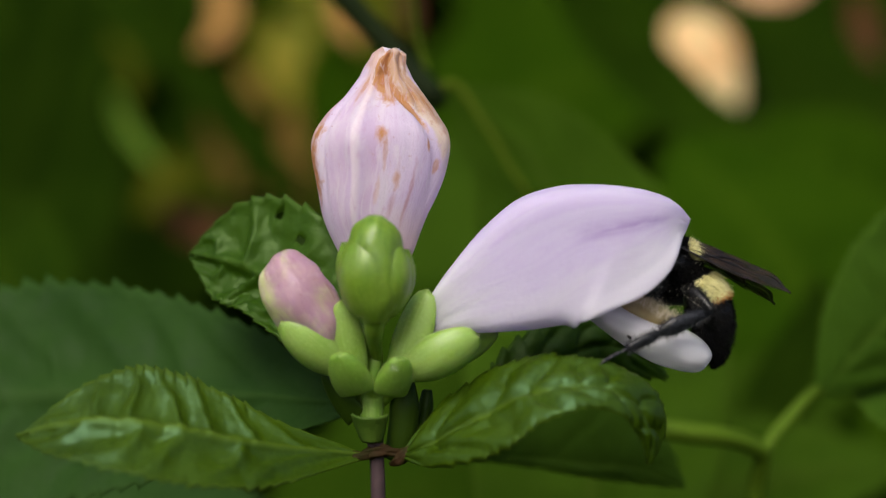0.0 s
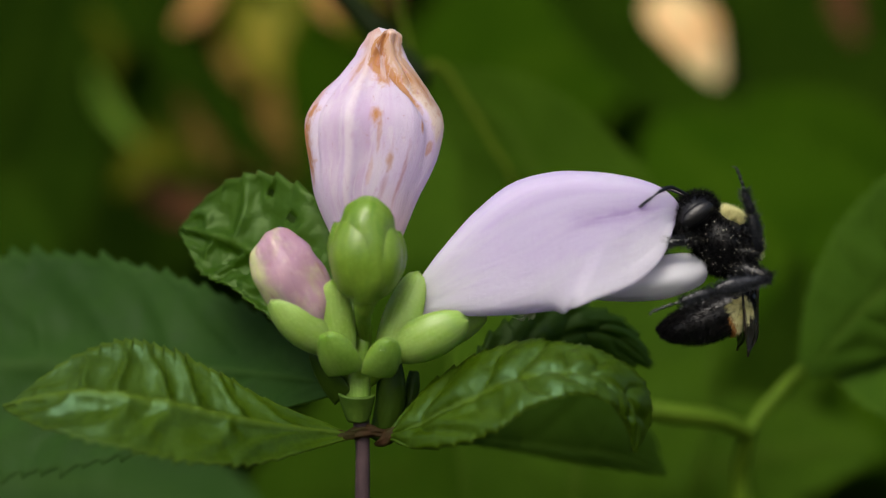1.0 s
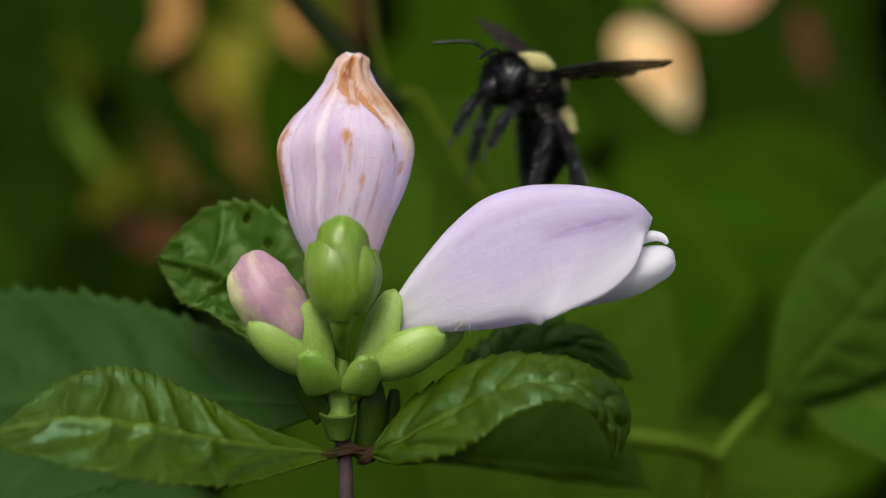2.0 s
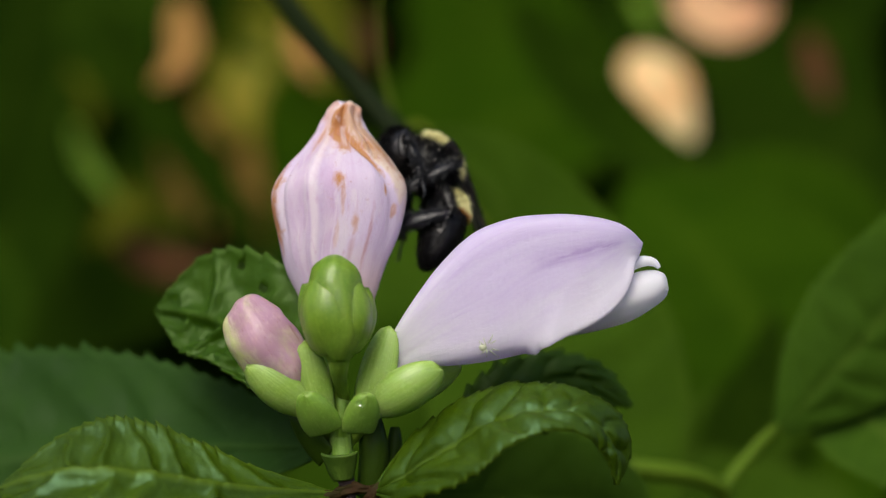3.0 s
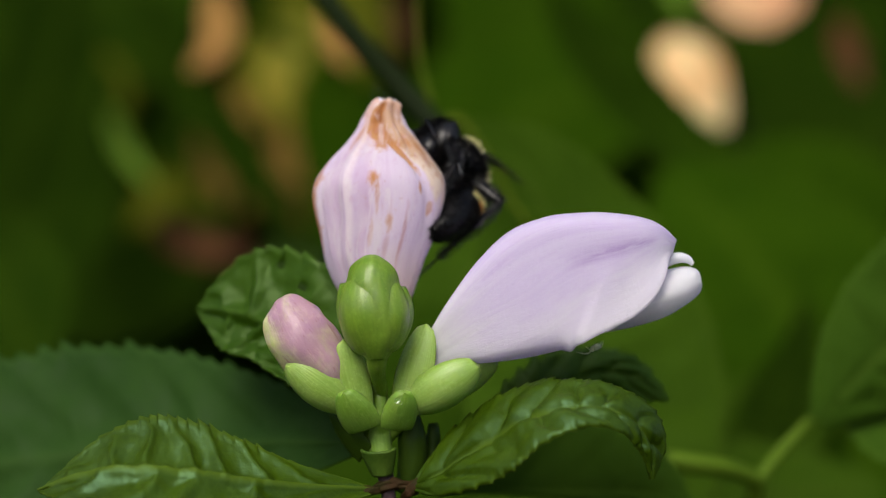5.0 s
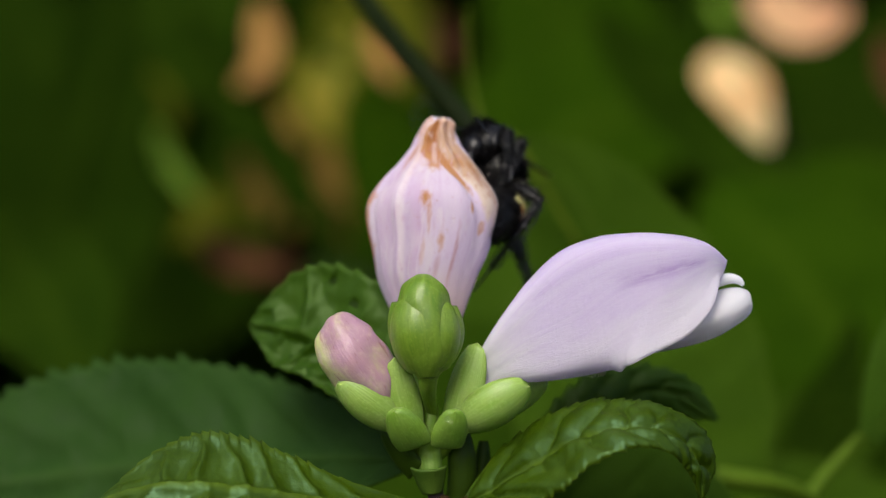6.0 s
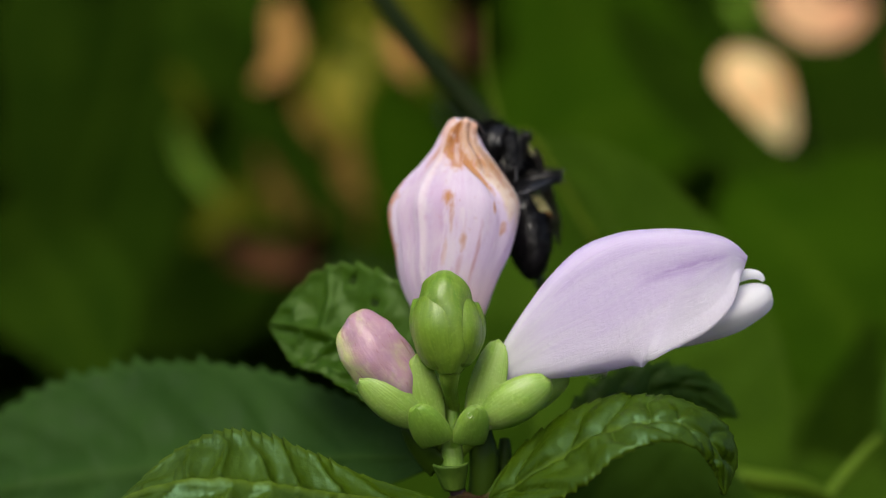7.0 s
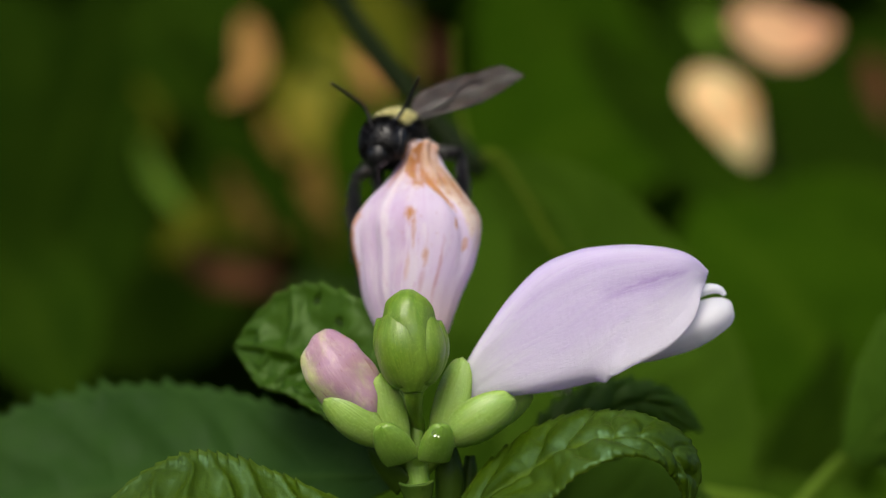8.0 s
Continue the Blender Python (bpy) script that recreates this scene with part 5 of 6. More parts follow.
def turns(home, rows):
    return gradual((t, local(home, a, b, c)) for t, a, b, c in rows)


def gradual(rows):
    """The same turns in steps of 55 degrees at most."""
    rows = list(rows)
    fine = rows[:1]
    for (t0, a), (t1, b) in zip(rows, rows[1:]):
        qa, qb = a.to_quaternion(), b.to_quaternion()
        if qa.dot(qb) < 0:
            qb.negate()
        steps = max(1, math.ceil(math.degrees(qa.rotation_difference(qb).angle) / 55))
        for k in range(1, steps):
            f = k / steps
            m = Matrix.Translation(a.translation.lerp(b.translation, f)) @ qa.slerp(qb, f).to_matrix().to_4x4()
            fine.append((t0 + (t1 - t0) * f, m))
        fine.append((t1, b))
    return fine


def motions():
    # the plant sways as the bee lands and leaves: degrees about x, y and z, and millimetres of drift
    walk(PLANT, [(t, pose((PIVOT.x + x) * MM, 0, (PIVOT.z + z) * MM, nod, lean, turn)) for t, nod, lean, turn, x, z in (
        (0, 0.00, 0.00, 0.00, 0.00, 0.00),
        (0.5, 0.26, 0.82, 0.28, -0.13, -0.13),
        (1, -0.11, 1.71, 0.22, -0.22, 0.38),
        (2.3, -1.4, -2.35, -1.1, 0.75, 0.50),
        (2.5, -1.86, -3.16, -1.35, 0.41, 0.08),
        (3, -2.21, -3.60, -0.90, 0.29, -0.13),
        (3.5, -2.45, -3.99, -1.28, 0.21, -0.13),
        (4, -2.64, -4.22, -1.33, -0.05, -0.21),
        (5.3, -2.34, -4.10, -1.60, 0.04, -0.11),
        (5.5, -2.32, -4.10, -1.66, 0.06, -0.09),
        (6, -1.81, -3.85, -1.89, -0.40, -0.52),
        (6.5, -2.44, -4.36, -1.53, -0.07, -0.29),
        (7, -2.67, -4.17, -1.32, 0.04, -0.04),
        (7.5, -2.46, -4.26, -1.87, -0.16, -0.13),
        (8, -2.67, -5.33, -1.56, 0.00, -0.05)
    )])
    # the withered flower gives way under the bee
    walk(FADED, [(t, local(FADED_FOOT - PIVOT + Vector((0, 0, -sink)), nod, lean, turn)) for t, nod, lean, turn, sink in (
        (0, 0, 0, 0, 0), (0.5, 0, -0.4, 0, 0), (1, 0.1, -0.15, 0, 0), (2.3, -1.4, -0.4, 0, 0.1), (2.5, -2.4, -0.2, 0, 0.15), (3, -4.6, 0.8, 0, 0.5), (3.5, -4.0, 1.2, 0, 0.4), (4, -3.4, 1.6, 0, 0.3),
        (5.3, -2.4, 1.8, -7, 0.2), (5.5, -2.4, 1.8, -7, 0.2), (6.5, -1.5, 3.0, -7, 0.3), (7, -2.5, 3.0, -7, 0.5), (7.5, -4.6, 2.5, -7, 0.4), (8, -7.0, 2.2, -7, 0.4))])
    # the lip springs up as the bee climbs off it
    for piece in LIP_PARTS:
        walk(piece, [(t, local(HINGE, 0, -a, 0)) for t, a in (
            (0, -29), (0.2, -26), (0.5, -9), (0.8, 4), (1.2, 8), (1.6, 15), (4, 15), (8, 15))])
    walk(STYLE, [(t, local(HINGE - Vector((back, 0, 0)), 0, -a, 0)) for t, a, back in ((0, 2, 7), (0.5, 3, 7), (1.2, 5, 6), (1.7, 12, 0), (4, 12, 0), (8, 12, 0))])
    stands = [(t, aim(x, y, z, ahead, above)) for t, x, y, z, ahead, above in (
        (0, 23.87, 1.20, -1.74, (-0.97, 0.05, 0.2), (0.2, -0.1, 1)),
        (0.2, 24.47, 1.20, -1.50, (-0.95, 0.05, 0.28), (0.28, -0.1, 1)),
        (0.5, 28.51, 1.00, -1.68, (-0.88, 0.05, 0.45), (0.45, -0.05, 0.88)),
        (0.8, 30.99, 0.50, -1.66, (-0.8, 0.0, 0.58), (0.58, 0.0, 0.8)),
        (1, 31.10, 0.00, -1.14, (-0.66, -0.03, 0.74), (0.74, 0.05, 0.66)),
        (1.2, 30.94, 0.50, -0.17, (-0.66, -0.03, 0.74), (0.74, 0.05, 0.66)),
        (1.5, 32.65, 7.00, 6.71, (-0.85, -0.1, 0.5), (0.5, 0.1, 0.85)),
        (1.9, 18.58, 14.00, 19.10, (-0.75, -0.5, 0.4), (0.4, 0, 0.9)),
        (2.3, 6.15, 10.00, 18.09, (-0.6, -0.7, 0.25), (0.38, -0.05, 1)),
        (2.5, 3.81, 10.00, 7.56, (-0.7, -0.25, 0.65), (0.66, 0.0, 0.72)),
        (2.7, 0.90, 10.00, 10.69, (-0.66, -0.15, 0.72), (0.74, 0.1, 0.66)),
        (3, 1.76, 12.00, 13.73, (-0.7, 0, 0.66), (0.5, 0.45, 0.65)),
        (3.5, -5.20, 14.00, 18.10, (-0.82, 0.05, 0.54), (0.42, 0.62, 0.6)),
        (4, -3.24, 12.00, 14.02, (-0.38, 0, 0.9), (0.38, 0.88, 0.22)),
        (4.2, -3.77, 12.00, 14.25, (-0.38, 0, 0.9), (0.38, 0.88, 0.22)),
        (5.3, 1.39, 12.00, 13.27, (-0.42, 0.05, 0.88), (0.55, 0.78, 0.28)),
        (5.5, -0.20, 12.00, 13.68, (-0.42, 0.05, 0.88), (0.55, 0.78, 0.28)),
        (6, -1.03, 12.00, 14.96, (-0.33, 0.05, 0.92), (0.45, 0.86, 0.2)),
        (6.5, -3.30, 12.50, 15.10, (-0.3, 0.08, 0.93), (0.4, 0.9, 0.2)),
        (7, -2.00, 12.50, 15.08, (-0.42, 0.05, 0.9), (0.5, 0.82, 0.28)),
        (7.3, -3.57, 12.50, 17.26, (-0.6, 0, 0.78), (0.6, 0.55, 0.5)),
        (7.5, -3.21, 12.50, 18.01, (-0.72, -0.05, 0.68), (0.55, 0.55, 0.55)),
        (7.7, -10.78, 12.00, 19.08, (-0.48, -0.86, 0.1), (0.15, 0.05, 0.98)),
        (8, -10.93, 12.00, 20.68, (-0.38, -0.92, 0.0), (0.05, 0.05, 1))
    )]
    walk(BEE, stands)
    walk(BEE_PARTS["abdomen"], [(t, local((-2.6 - 1.3 * out, 0, -0.2 - 0.7 * out), 0, a, 0)) for t, a, out in (
        (0, -57, 0), (0.2, -64, 0), (0.5, -78, 1.3), (0.8, -102, 1.7), (1, -102, 2.0), (1.2, -100, 2.0), (1.5, -60, 0), (1.9, -55, 0), (2.3, -66, 0), (2.5, -66, 0), (2.7, -70, 0), (3, -58, 0.3), (3.5, -46, 1.7),
        (4, -50, 0), (4.2, -50, 0), (5.3, -70, 0), (5.5, -70, 0), (6, -60, 0), (6.5, -50, 0), (7, -14, 0), (7.3, -30, 0), (7.5, -52, 0.6), (7.7, -40, 0), (8, -48, 0)
    )])
    stance = {t: m.to_3x3() for t, m in stands}

    def facing(t, ahead, above):
        """A turn in the bee's own space, from directions in the world."""
        m = aim(0, 0, 0, ahead, above).to_3x3()
        return stance[t].transposed() @ m

    for tag, s, rows in (("l", 1, WINGS_LEFT), ("r", -1, WINGS_RIGHT)):
        walk(BEE_PARTS["wing_" + tag], gradual([(t, Matrix.Translation(Vector((0.2, 1.9 * s, 2.2)) * MM) @ facing(t, -Vector(out), flat).to_4x4()) for t, out, flat in rows]))
    # each leg: which way its thigh and its shin point, in the bee's own space where own is 1
    for kind, (hip, thigh, _, _) in LEG_SIZES.items():
        for tag, s in (("l", 1), ("r", -1)):
            upper, lower = [], []
            for t in stance:
                a, b = STEPS.get((kind + "_" + tag, t), (None, None))
                rest = REST[kind] if t < 1.3 else FLIGHT[kind] if t < 2.4 else CLING[kind]
                a = stance[t].transposed() @ Vector(a) if a else Vector((rest[0][0], rest[0][1] * s, rest[0][2]))
                b = stance[t].transposed() @ Vector(b) if b else Vector((rest[1][0], rest[1][1] * s, rest[1][2]))
                p = aim(hip[0], hip[1] * s, hip[2], a, (0.3, 0, 1))
                q = aim(0, 0, 0, b, (0.3, 0, 1)).to_3x3()
                upper.append((t, p))
                lower.append((t, Matrix.Translation((thigh * MM, 0, 0)) @ (p.to_3x3().transposed() @ q).to_4x4()))
            walk(BEE_PARTS[kind + "_" + tag][0], gradual(upper))
            walk(BEE_PARTS[kind + "_" + tag][1], gradual(lower))
    walk(BEE_PARTS["antenna_l"], turns((2.2, 0.5, 0.1), (
         (0, 0, 75, 0), (1.2, 0, 75, 0), (1.6, 0, 20, 0), (2.1, 0, 20, 0), (2.5, 0, 80, 0), (3.0, 0, 80, 0), (3.5, 0, 95, 0), (4.2, 0, 80, 0), (7.1, 0, 80, 0), (7.6, 0, -55, 0), (8, 0, -75, 0))))
    walk(BEE_PARTS["antenna_r"], turns((2.2, -0.5, 0.1), (
         (0, 0, 75, 0), (1.2, 0, 75, 0), (1.6, 0, 20, 0), (2.1, 0, 20, 0), (2.5, 0, 80, 0), (3.0, 0, 80, 0), (3.5, 0, 95, 0), (4.2, 0, 80, 0), (7.1, 0, 80, 0), (7.6, 0, -10, 0), (8, 0, -36, 0))))
    walk(BEE_PARTS["head"], turns((2.5, 0, 0.15), (
         (0, 0, 50, 0), (0.5, 0, 34, 0), (0.8, 0, 5, 0), (1.2, 0, -8, 0), (1.5, 0, 0, 0), (2.3, 0, 5, 0), (3, 0, 40, 0), (3.5, 0, 85, 0), (4, 0, 40, 0), (7, 0, 36, 0), (7.5, 0, 0, 0), (8, 0, -6, 0))))
    walk(CRAWLER, gradual((t, aim(x, y, z, ahead, above)) for t, x, y, z, ahead, above in (
        (0, 13.18, 2.00, -7.28, (1, 0, 0), (0, -0.5, -1)),
        (0.5, 11.62, -1.00, -9.07, (1, 0, 0), (0, -0.5, -1)),
        (1, 10.33, -1.00, -8.37, (-1, 0, 0), (0, -0.5, -1)),
        (1.6, 6.46, -3.00, -7.90, (-1, 0, 0.1), (0, -0.9, -0.4)),
        (2.3, 6.20, -5.00, -5.11, (0.6, 0, -0.6), (0, -1, 0)),
        (2.5, 5.26, -5.00, -5.59, (1, 0, -0.3), (0, -1, -0.1)),
        (3, 7.64, -4.60, -5.85, (1, 0, 0.2), (0, -1, -0.3)),
        (3.5, 10.12, -4.00, -5.82, (1, 0, 0.2), (0, -0.9, -0.5)),
        (4, 16.25, -4.00, -4.05, (1, 0, 0.3), (0.1, -0.9, -0.3)),
        (5.3, 14.86, 1.00, -6.68, (-1, 0.2, 0), (0, 0.1, -1)),
        (6, 10.24, 3.00, -7.32, (-1, 0.2, 0), (0, 0.3, -1)),
        (8, 8.25, 4.50, -7.05, (-1, 0.2, 0), (0, 0.8, -1))
    )))


# each wing: time, the way to its tip, and the way its upper face looks, in the world
WINGS_LEFT = ((0, (0.93, 0.05, -0.36), (0.3, -0.45, 0.85)), (0.2, (0.9, 0.05, -0.44), (0.35, -0.5, 0.8)), (0.5, (0.6, 0.0, -0.8), (0.75, -0.45, 0.5)), (0.8, (0.22, 0.0, -0.97), (0.85, -0.55, 0.2)),
              (1, (0.05, 0.0, -1.0), (0.85, -0.55, 0.1)), (1.2, (0.15, 0.0, -1.0), (0.85, -0.55, 0.1)), (1.5, (0.6, -0.6, 0.3), (0.1, 0.5, 0.85)), (1.9, (0.75, -0.45, 0.2), (0.1, 0.4, 0.9)),
              (2.3, (0.92, 0.1, -0.22), (0.1, -0.75, 0.6)), (2.5, (-0.55, 0.6, 0.55), (0.3, -0.6, 0.6)), (2.7, (0.88, 0.2, -0.40), (0.35, -0.7, 0.65)), (3, (0.36, 0.3, -0.88), (0.8, -0.45, 0.35)),
              (3.5, (0.62, 0.55, -0.6), (0.4, -0.7, 0.5)), (4, (0.25, 0.75, -0.6), (0.6, -0.6, 0.4)), (4.2, (0.25, 0.75, -0.6), (0.6, -0.6, 0.4)), (5.3, (0.40, 0.9, -0.08), (0.2, -0.6, 0.75)),
              (5.5, (0.40, 0.9, -0.03), (0.2, -0.6, 0.75)), (6, (0.3, 0.9, -0.05), (0.3, -0.5, 0.8)), (6.5, (0.15, 0.85, -0.5), (0.6, -0.4, 0.6)), (7, (0.3, 0.6, -0.75), (0.75, -0.5, 0.3)),
              (7.3, (0.3, 0.65, -0.65), (0.85, 0.1, 0.5)), (7.5, (0.3, 0.65, -0.65), (0.85, 0.1, 0.5)), (7.7, (0.6, 0.75, 0.1), (0.1, -0.2, 0.95)), (8, (0.90, 0.1, 0.40), (-0.2, -0.82, 0.5)))
WINGS_RIGHT = ((0, (0.9, 0.25, -0.5), (0.3, 0.2, 0.9)), (0.2, (0.85, 0.25, -0.5), (0.4, 0.2, 0.85)), (0.5, (0.55, 0.25, -0.8), (0.8, 0.1, 0.55)), (0.8, (0.2, 0.25, -0.95), (0.95, 0.1, 0.25)),
               (1, (0.08, 0.25, -0.97), (0.95, 0.1, 0.1)), (1.2, (0.15, 0.25, -0.97), (0.95, 0.1, 0.1)), (1.5, (0.3, 0.9, 0.3), (0.3, -0.3, 0.9)), (1.9, (-0.35, 0.85, 0.45), (0.3, -0.3, 0.9)),
               (2.3, (-0.70, 0.35, 0.58), (0.35, -0.75, 0.6)), (2.5, (-0.65, 0.65, 0.4), (0.3, -0.5, 0.8)), (2.7, (0.6, 0.7, -0.35), (0.5, -0.2, 0.8)), (3, (0.3, 0.6, -0.75), (0.8, 0.0, 0.5)),
               (3.5, (0.55, 0.75, -0.4), (0.6, 0.0, 0.8)), (4, (0.2, 0.8, -0.55), (0.9, 0.1, 0.4)), (4.2, (0.2, 0.8, -0.55), (0.9, 0.1, 0.4)), (5.3, (0.25, 0.95, -0.1), (0.4, 0.0, 0.9)),
               (5.5, (0.25, 0.95, -0.1), (0.4, 0.0, 0.9)), (6, (0.2, 0.95, -0.2), (0.5, 0.0, 0.85)), (6.5, (0.1, 0.85, -0.5), (0.9, 0.1, 0.4)), (7, (0.2, 0.75, -0.6), (0.9, 0.1, 0.4)),
               (7.3, (0.2, 0.75, -0.6), (0.9, 0.2, 0.4)), (7.5, (0.2, 0.75, -0.6), (0.9, 0.2, 0.4)), (7.7, (0.35, 0.9, 0.1), (0.2, 0.0, 0.95)), (8, (0.3, 0.93, 0.15), (0.1, 0.0, 1)))
REST = {"fore": ((0.6, 0.7, -0.3), (0.75, 0.1, -0.65)), "mid": ((-0.1, 0.9, -0.1), (0.25, 0.3, -0.9)), "hind": ((-0.65, 0.65, -0.2), (0.1, 0.25, -0.95))}
CLING = {"fore": ((0.55, 0.65, 0.1), (-0.85, 0.05, -0.45)), "mid": ((0.1, 0.85, 0.3), (-0.6, 0.1, -0.75)), "hind": ((-0.5, 0.7, -0.1), (0.75, 0.1, -0.6))}
FLIGHT = {"fore": ((0.6, 0.6, -0.5), (0.2, 0.0, -0.95)), "mid": ((0.0, 0.8, -0.5), (-0.2, 0.1, -0.95)), "hind": ((-0.6, 0.5, -0.5), (-0.7, 0.1, -0.7))}
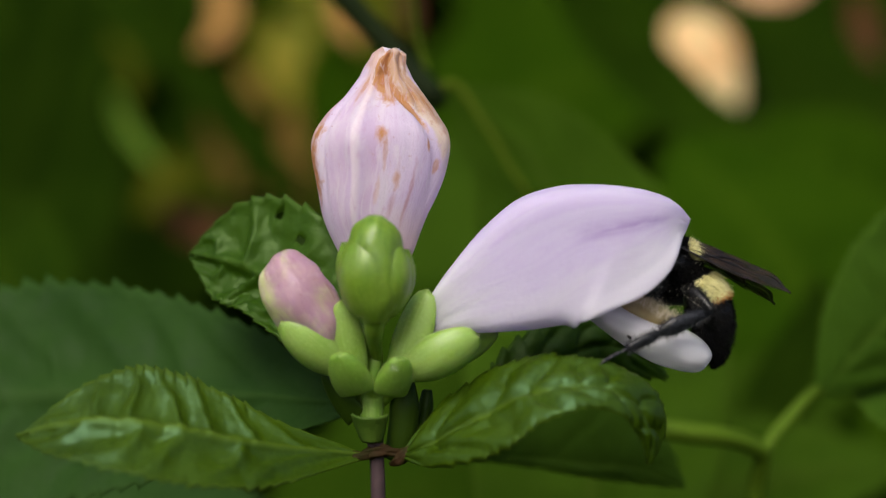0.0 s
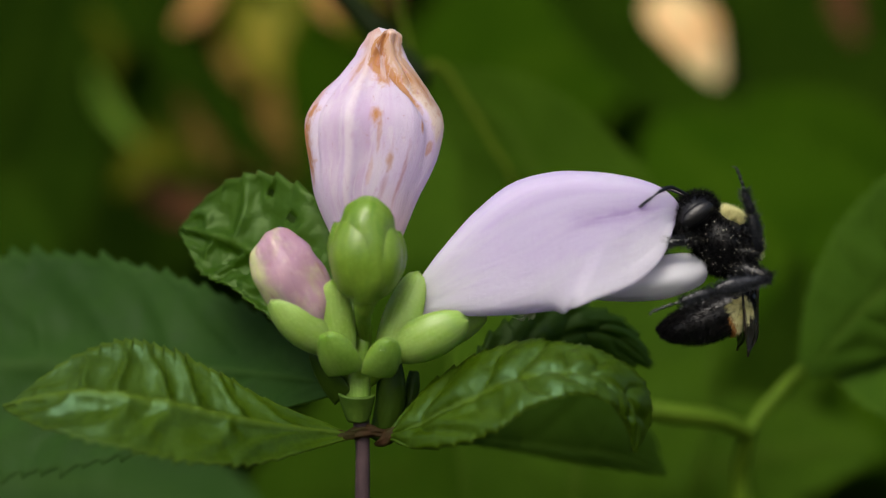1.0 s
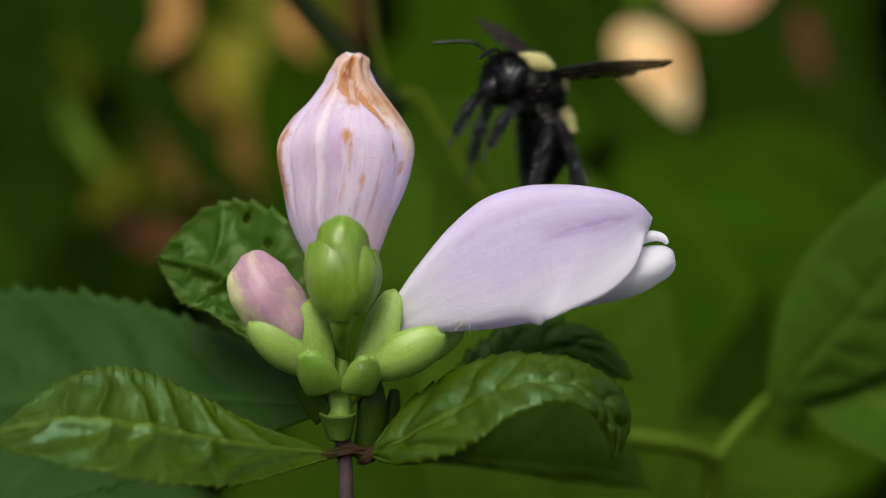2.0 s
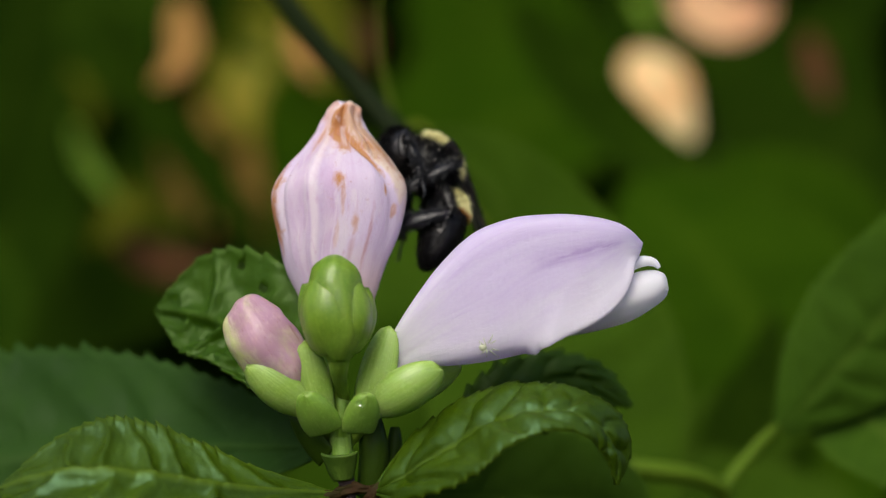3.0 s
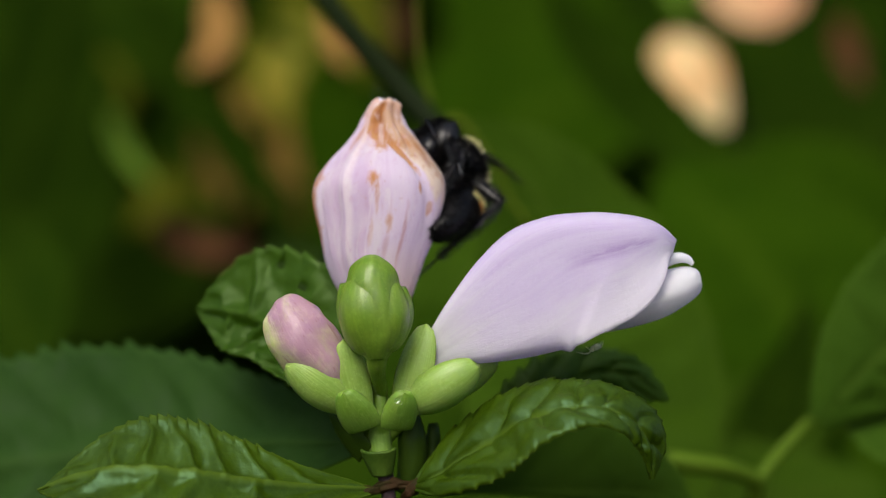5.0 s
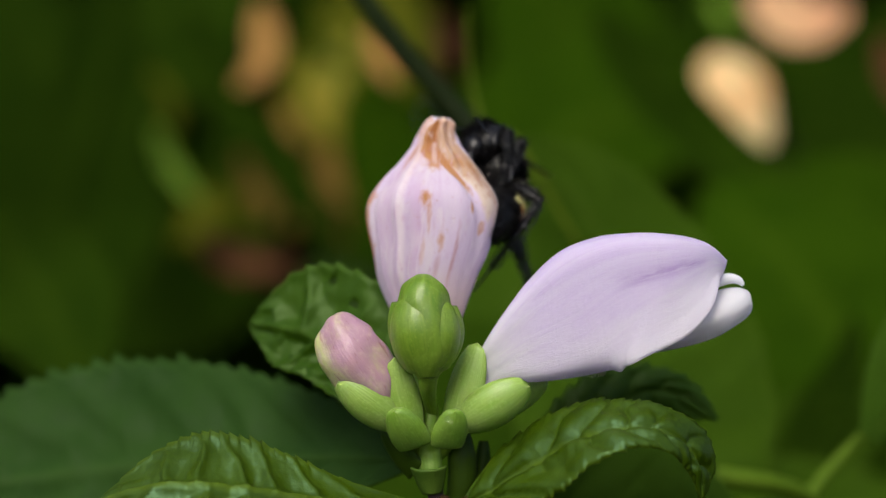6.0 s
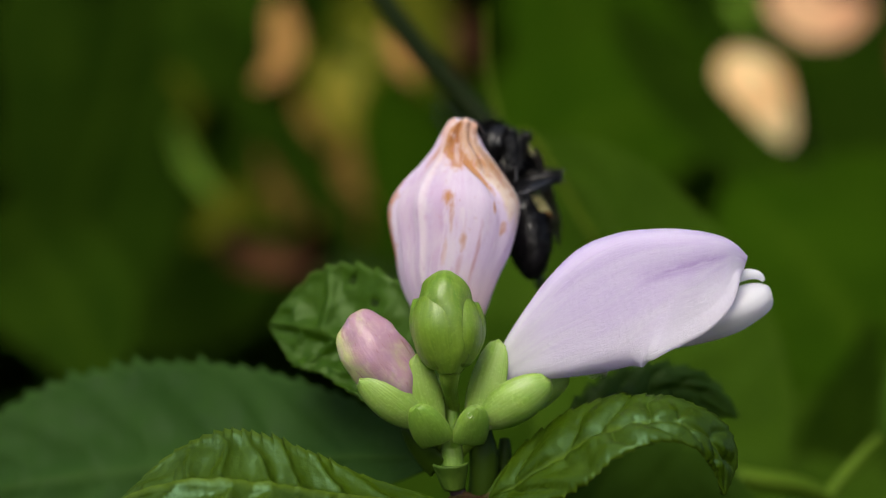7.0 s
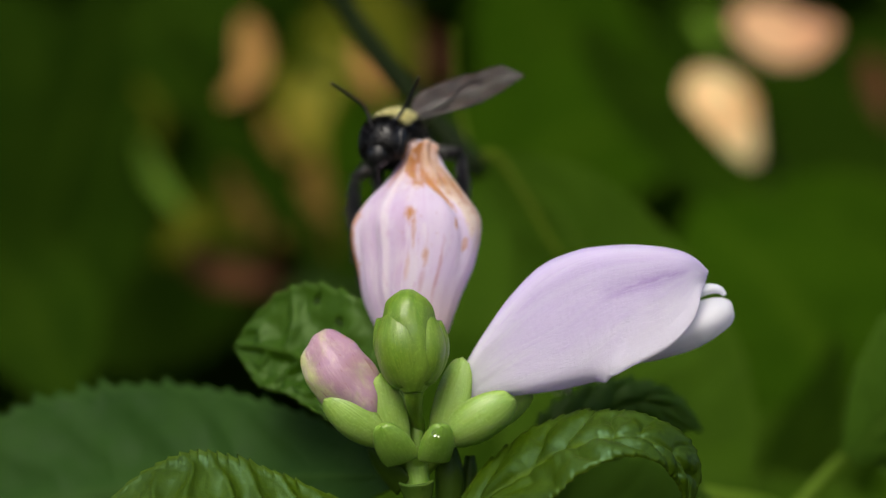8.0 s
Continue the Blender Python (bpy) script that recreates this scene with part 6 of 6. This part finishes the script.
# limbs that are seen: which way thigh and shin point in the world at each time
STEPS = {
    ("hind_l", 0): ((0.5, -0.6, -0.5), (-0.90, -0.25, -0.34)), ("hind_l", 0.2): ((0.55, -0.6, -0.6), (-0.95, -0.2, -0.15)), ("hind_l", 0.5): ((0.7, -0.6, -0.5), (-0.97, -0.15, 0.05)),
    ("hind_l", 0.8): ((0.85, -0.5, -0.25), (-0.95, -0.15, -0.16)), ("hind_l", 1): ((0.85, -0.5, -0.25), (-0.95, -0.15, -0.20)), ("hind_l", 1.2): ((0.85, -0.5, -0.25), (-0.95, -0.15, -0.18)),
    ("mid_l", 0): ((-0.4, -0.8, -0.3), (-0.9, 0.1, 0.2)), ("mid_l", 0.2): ((-0.2, -0.9, -0.1), (-0.95, 0.1, 0.1)), ("mid_l", 0.5): ((0.1, -0.9, 0.3), (-0.95, 0.1, -0.15)),
    ("mid_l", 0.8): ((0.95, -0.3, 0.0), (0.35, -0.2, 0.9)), ("mid_l", 1): ((0.97, -0.2, -0.05), (-0.2, -0.1, 0.95)), ("mid_l", 1.2): ((0.1, -0.9, 0.35), (-0.95, -0.2, 0.12)),
    ("fore_l", 0.5): ((-0.6, -0.6, 0.2), (-0.9, 0.2, -0.2)), ("fore_l", 0.8): ((-0.6, -0.6, 0.1), (-0.9, 0.2, -0.1)), ("fore_l", 1): ((-0.5, -0.6, 0.0), (-0.9, 0.25, -0.1)), ("fore_l", 1.2): ((-0.4, -0.7, -0.1), (-0.9, 0.25, -0.1)),
    ("mid_l", 2.7): ((0.90, -0.35, -0.1), (-0.95, -0.1, 0.1)), ("mid_l", 3): ((0.85, -0.45, 0.1), (-0.88, -0.1, -0.38)), ("mid_l", 3.5): ((0.75, -0.2, 0.6), (-0.25, 0.3, -0.9)),
    ("mid_l", 4): ((0.5, -0.4, 0.75), (-0.05, 0.4, -0.9)), ("mid_l", 4.2): ((0.5, -0.4, 0.75), (-0.05, 0.4, -0.9)),
    ("hind_l", 2.7): ((0.3, -0.6, -0.7), (-0.9, 0.2, -0.2)), ("hind_l", 3): ((0.3, -0.6, -0.7), (-0.9, 0.2, -0.2)), ("hind_l", 3.5): ((0.95, -0.2, 0.15), (-0.35, 0.3, -0.85)),
    ("hind_l", 4): ((0.9, 0.0, 0.35), (-0.2, 0.6, -0.75)), ("hind_l", 4.2): ((0.9, 0.0, 0.35), (-0.2, 0.6, -0.75)),
    ("mid_l", 5.3): ((-0.25, -0.9, 0.1), (-0.45, 0.2, -0.8)), ("mid_l", 5.5): ((-0.25, -0.9, 0.1), (-0.45, 0.2, -0.8)), ("mid_l", 6): ((0.3, -0.5, 0.5), (-0.4, 0.4, -0.8)),
    ("mid_l", 6.5): ((0.3, -0.3, 0.6), (-0.4, 0.4, -0.8)), ("mid_l", 7): ((0.2, -0.3, 0.6), (-0.5, 0.4, -0.7)),
    ("hind_l", 5.3): ((0.5, -0.4, -0.6), (-0.7, 0.4, -0.5)), ("hind_l", 5.5): ((0.5, -0.4, -0.6), (-0.7, 0.4, -0.5)), ("hind_l", 6): ((0.6, -0.5, -0.4), (-0.5, 0.4, -0.7)),
    ("hind_l", 6.5): ((0.6, -0.4, -0.2), (-0.4, 0.4, -0.8)), ("hind_l", 7): ((0.97, -0.15, 0.15), (-0.80, -0.45, -0.38)), ("hind_l", 7.3): ((0.97, -0.15, 0.08), (-0.82, -0.45, -0.35)),
    ("hind_l", 7.5): ((0.97, -0.15, 0.03), (-0.68, -0.45, -0.55)), ("hind_l", 7.7): ((0.95, -0.2, 0.05), (-0.05, 0.3, -0.9)), ("hind_l", 8): ((0.95, -0.2, 0.1), (0.05, 0.3, -0.9)),
    ("fore_l", 3.5): ((0.5, 0.4, -0.3), (0.3, 0.3, -0.8)), ("fore_r", 3.5): ((0.5, 0.4, -0.3), (0.3, 0.3, -0.8)), ("mid_r", 3.5): ((0.4, 0.5, -0.3), (0.3, 0.3, -0.8)),
    ("fore_l", 5.3): ((-0.1, -0.95, 0.1), (-0.45, -0.75, -0.4)), ("fore_l", 5.5): ((-0.1, -0.95, 0.1), (-0.45, -0.75, -0.4)),
    ("fore_r", 6): ((0.5, 0.4, -0.3), (0.3, 0.3, -0.8)), ("fore_r", 6.5): ((0.5, 0.4, -0.3), (0.3, 0.3, -0.8)), ("fore_r", 7): ((0.5, 0.4, -0.3), (0.3, 0.3, -0.8)),
    ("mid_r", 6): ((0.4, 0.5, -0.3), (0.3, 0.3, -0.8)), ("mid_r", 6.5): ((0.4, 0.5, -0.3), (0.3, 0.3, -0.8)), ("mid_r", 7): ((0.4, 0.5, -0.3), (0.3, 0.3, -0.8)),
    ("hind_r", 6): ((0.4, 0.5, -0.3), (0.3, 0.3, -0.8)), ("hind_r", 6.5): ((0.4, 0.5, -0.3), (0.3, 0.3, -0.8)), ("hind_r", 7): ((0.4, 0.5, -0.3), (0.3, 0.3, -0.8)),
    ("fore_l", 6.5): ((0.3, -0.4, 0.3), (-0.2, 0.5, -0.8)),
    ("hind_r", 0): ((0.3, 0.5, -0.3), (-0.9, 0.2, 0.1)), ("hind_r", 0.2): ((0.3, 0.5, -0.3), (-0.9, 0.2, 0.1)), ("hind_r", 0.5): ((0.4, 0.5, -0.3), (-0.9, 0.3, 0.1)),
    ("hind_r", 0.8): ((0.6, 0.5, -0.2), (-0.8, 0.4, 0.2)), ("hind_r", 1): ((0.6, 0.5, -0.2), (-0.8, 0.4, 0.2)), ("hind_r", 1.2): ((0.6, 0.5, -0.2), (-0.8, 0.4, 0.2)),
    ("mid_l", 2.5): ((0.6, -0.5, -0.4), (-0.6, 0.4, -0.6)), ("hind_l", 2.5): ((0.4, -0.5, -0.7), (-0.5, 0.5, -0.6)), ("fore_l", 2.5): ((-0.3, -0.3, -0.6), (0.2, 0.6, -0.6)),
    ("fore_l", 7.7): ((0.1, 0.3, -0.8), (0.2, 0.5, -0.8)), ("fore_l", 8): ((0.1, 0.3, -0.8), (0.2, 0.5, -0.8)), ("fore_r", 7.7): ((-0.1, 0.3, -0.8), (0.2, 0.5, -0.8)), ("fore_r", 8): ((-0.1, 0.3, -0.8), (0.2, 0.5, -0.8)),
    ("mid_l", 7.7): ((0.3, 0.5, -0.7), (0.1, 0.4, -0.9)), ("mid_l", 8): ((0.3, 0.5, -0.7), (0.1, 0.4, -0.9)), ("mid_r", 7.7): ((-0.1, 0.5, -0.8), (0.3, 0.4, -0.85)), ("mid_r", 8): ((-0.1, 0.5, -0.8), (0.3, 0.4, -0.85)),
    ("hind_r", 7.7): ((-0.6, -0.1, -0.6), (0.3, 0.3, -0.85)), ("hind_r", 8): ((-0.75, -0.1, -0.55), (0.0, 0.3, -0.9)),
}
motions()
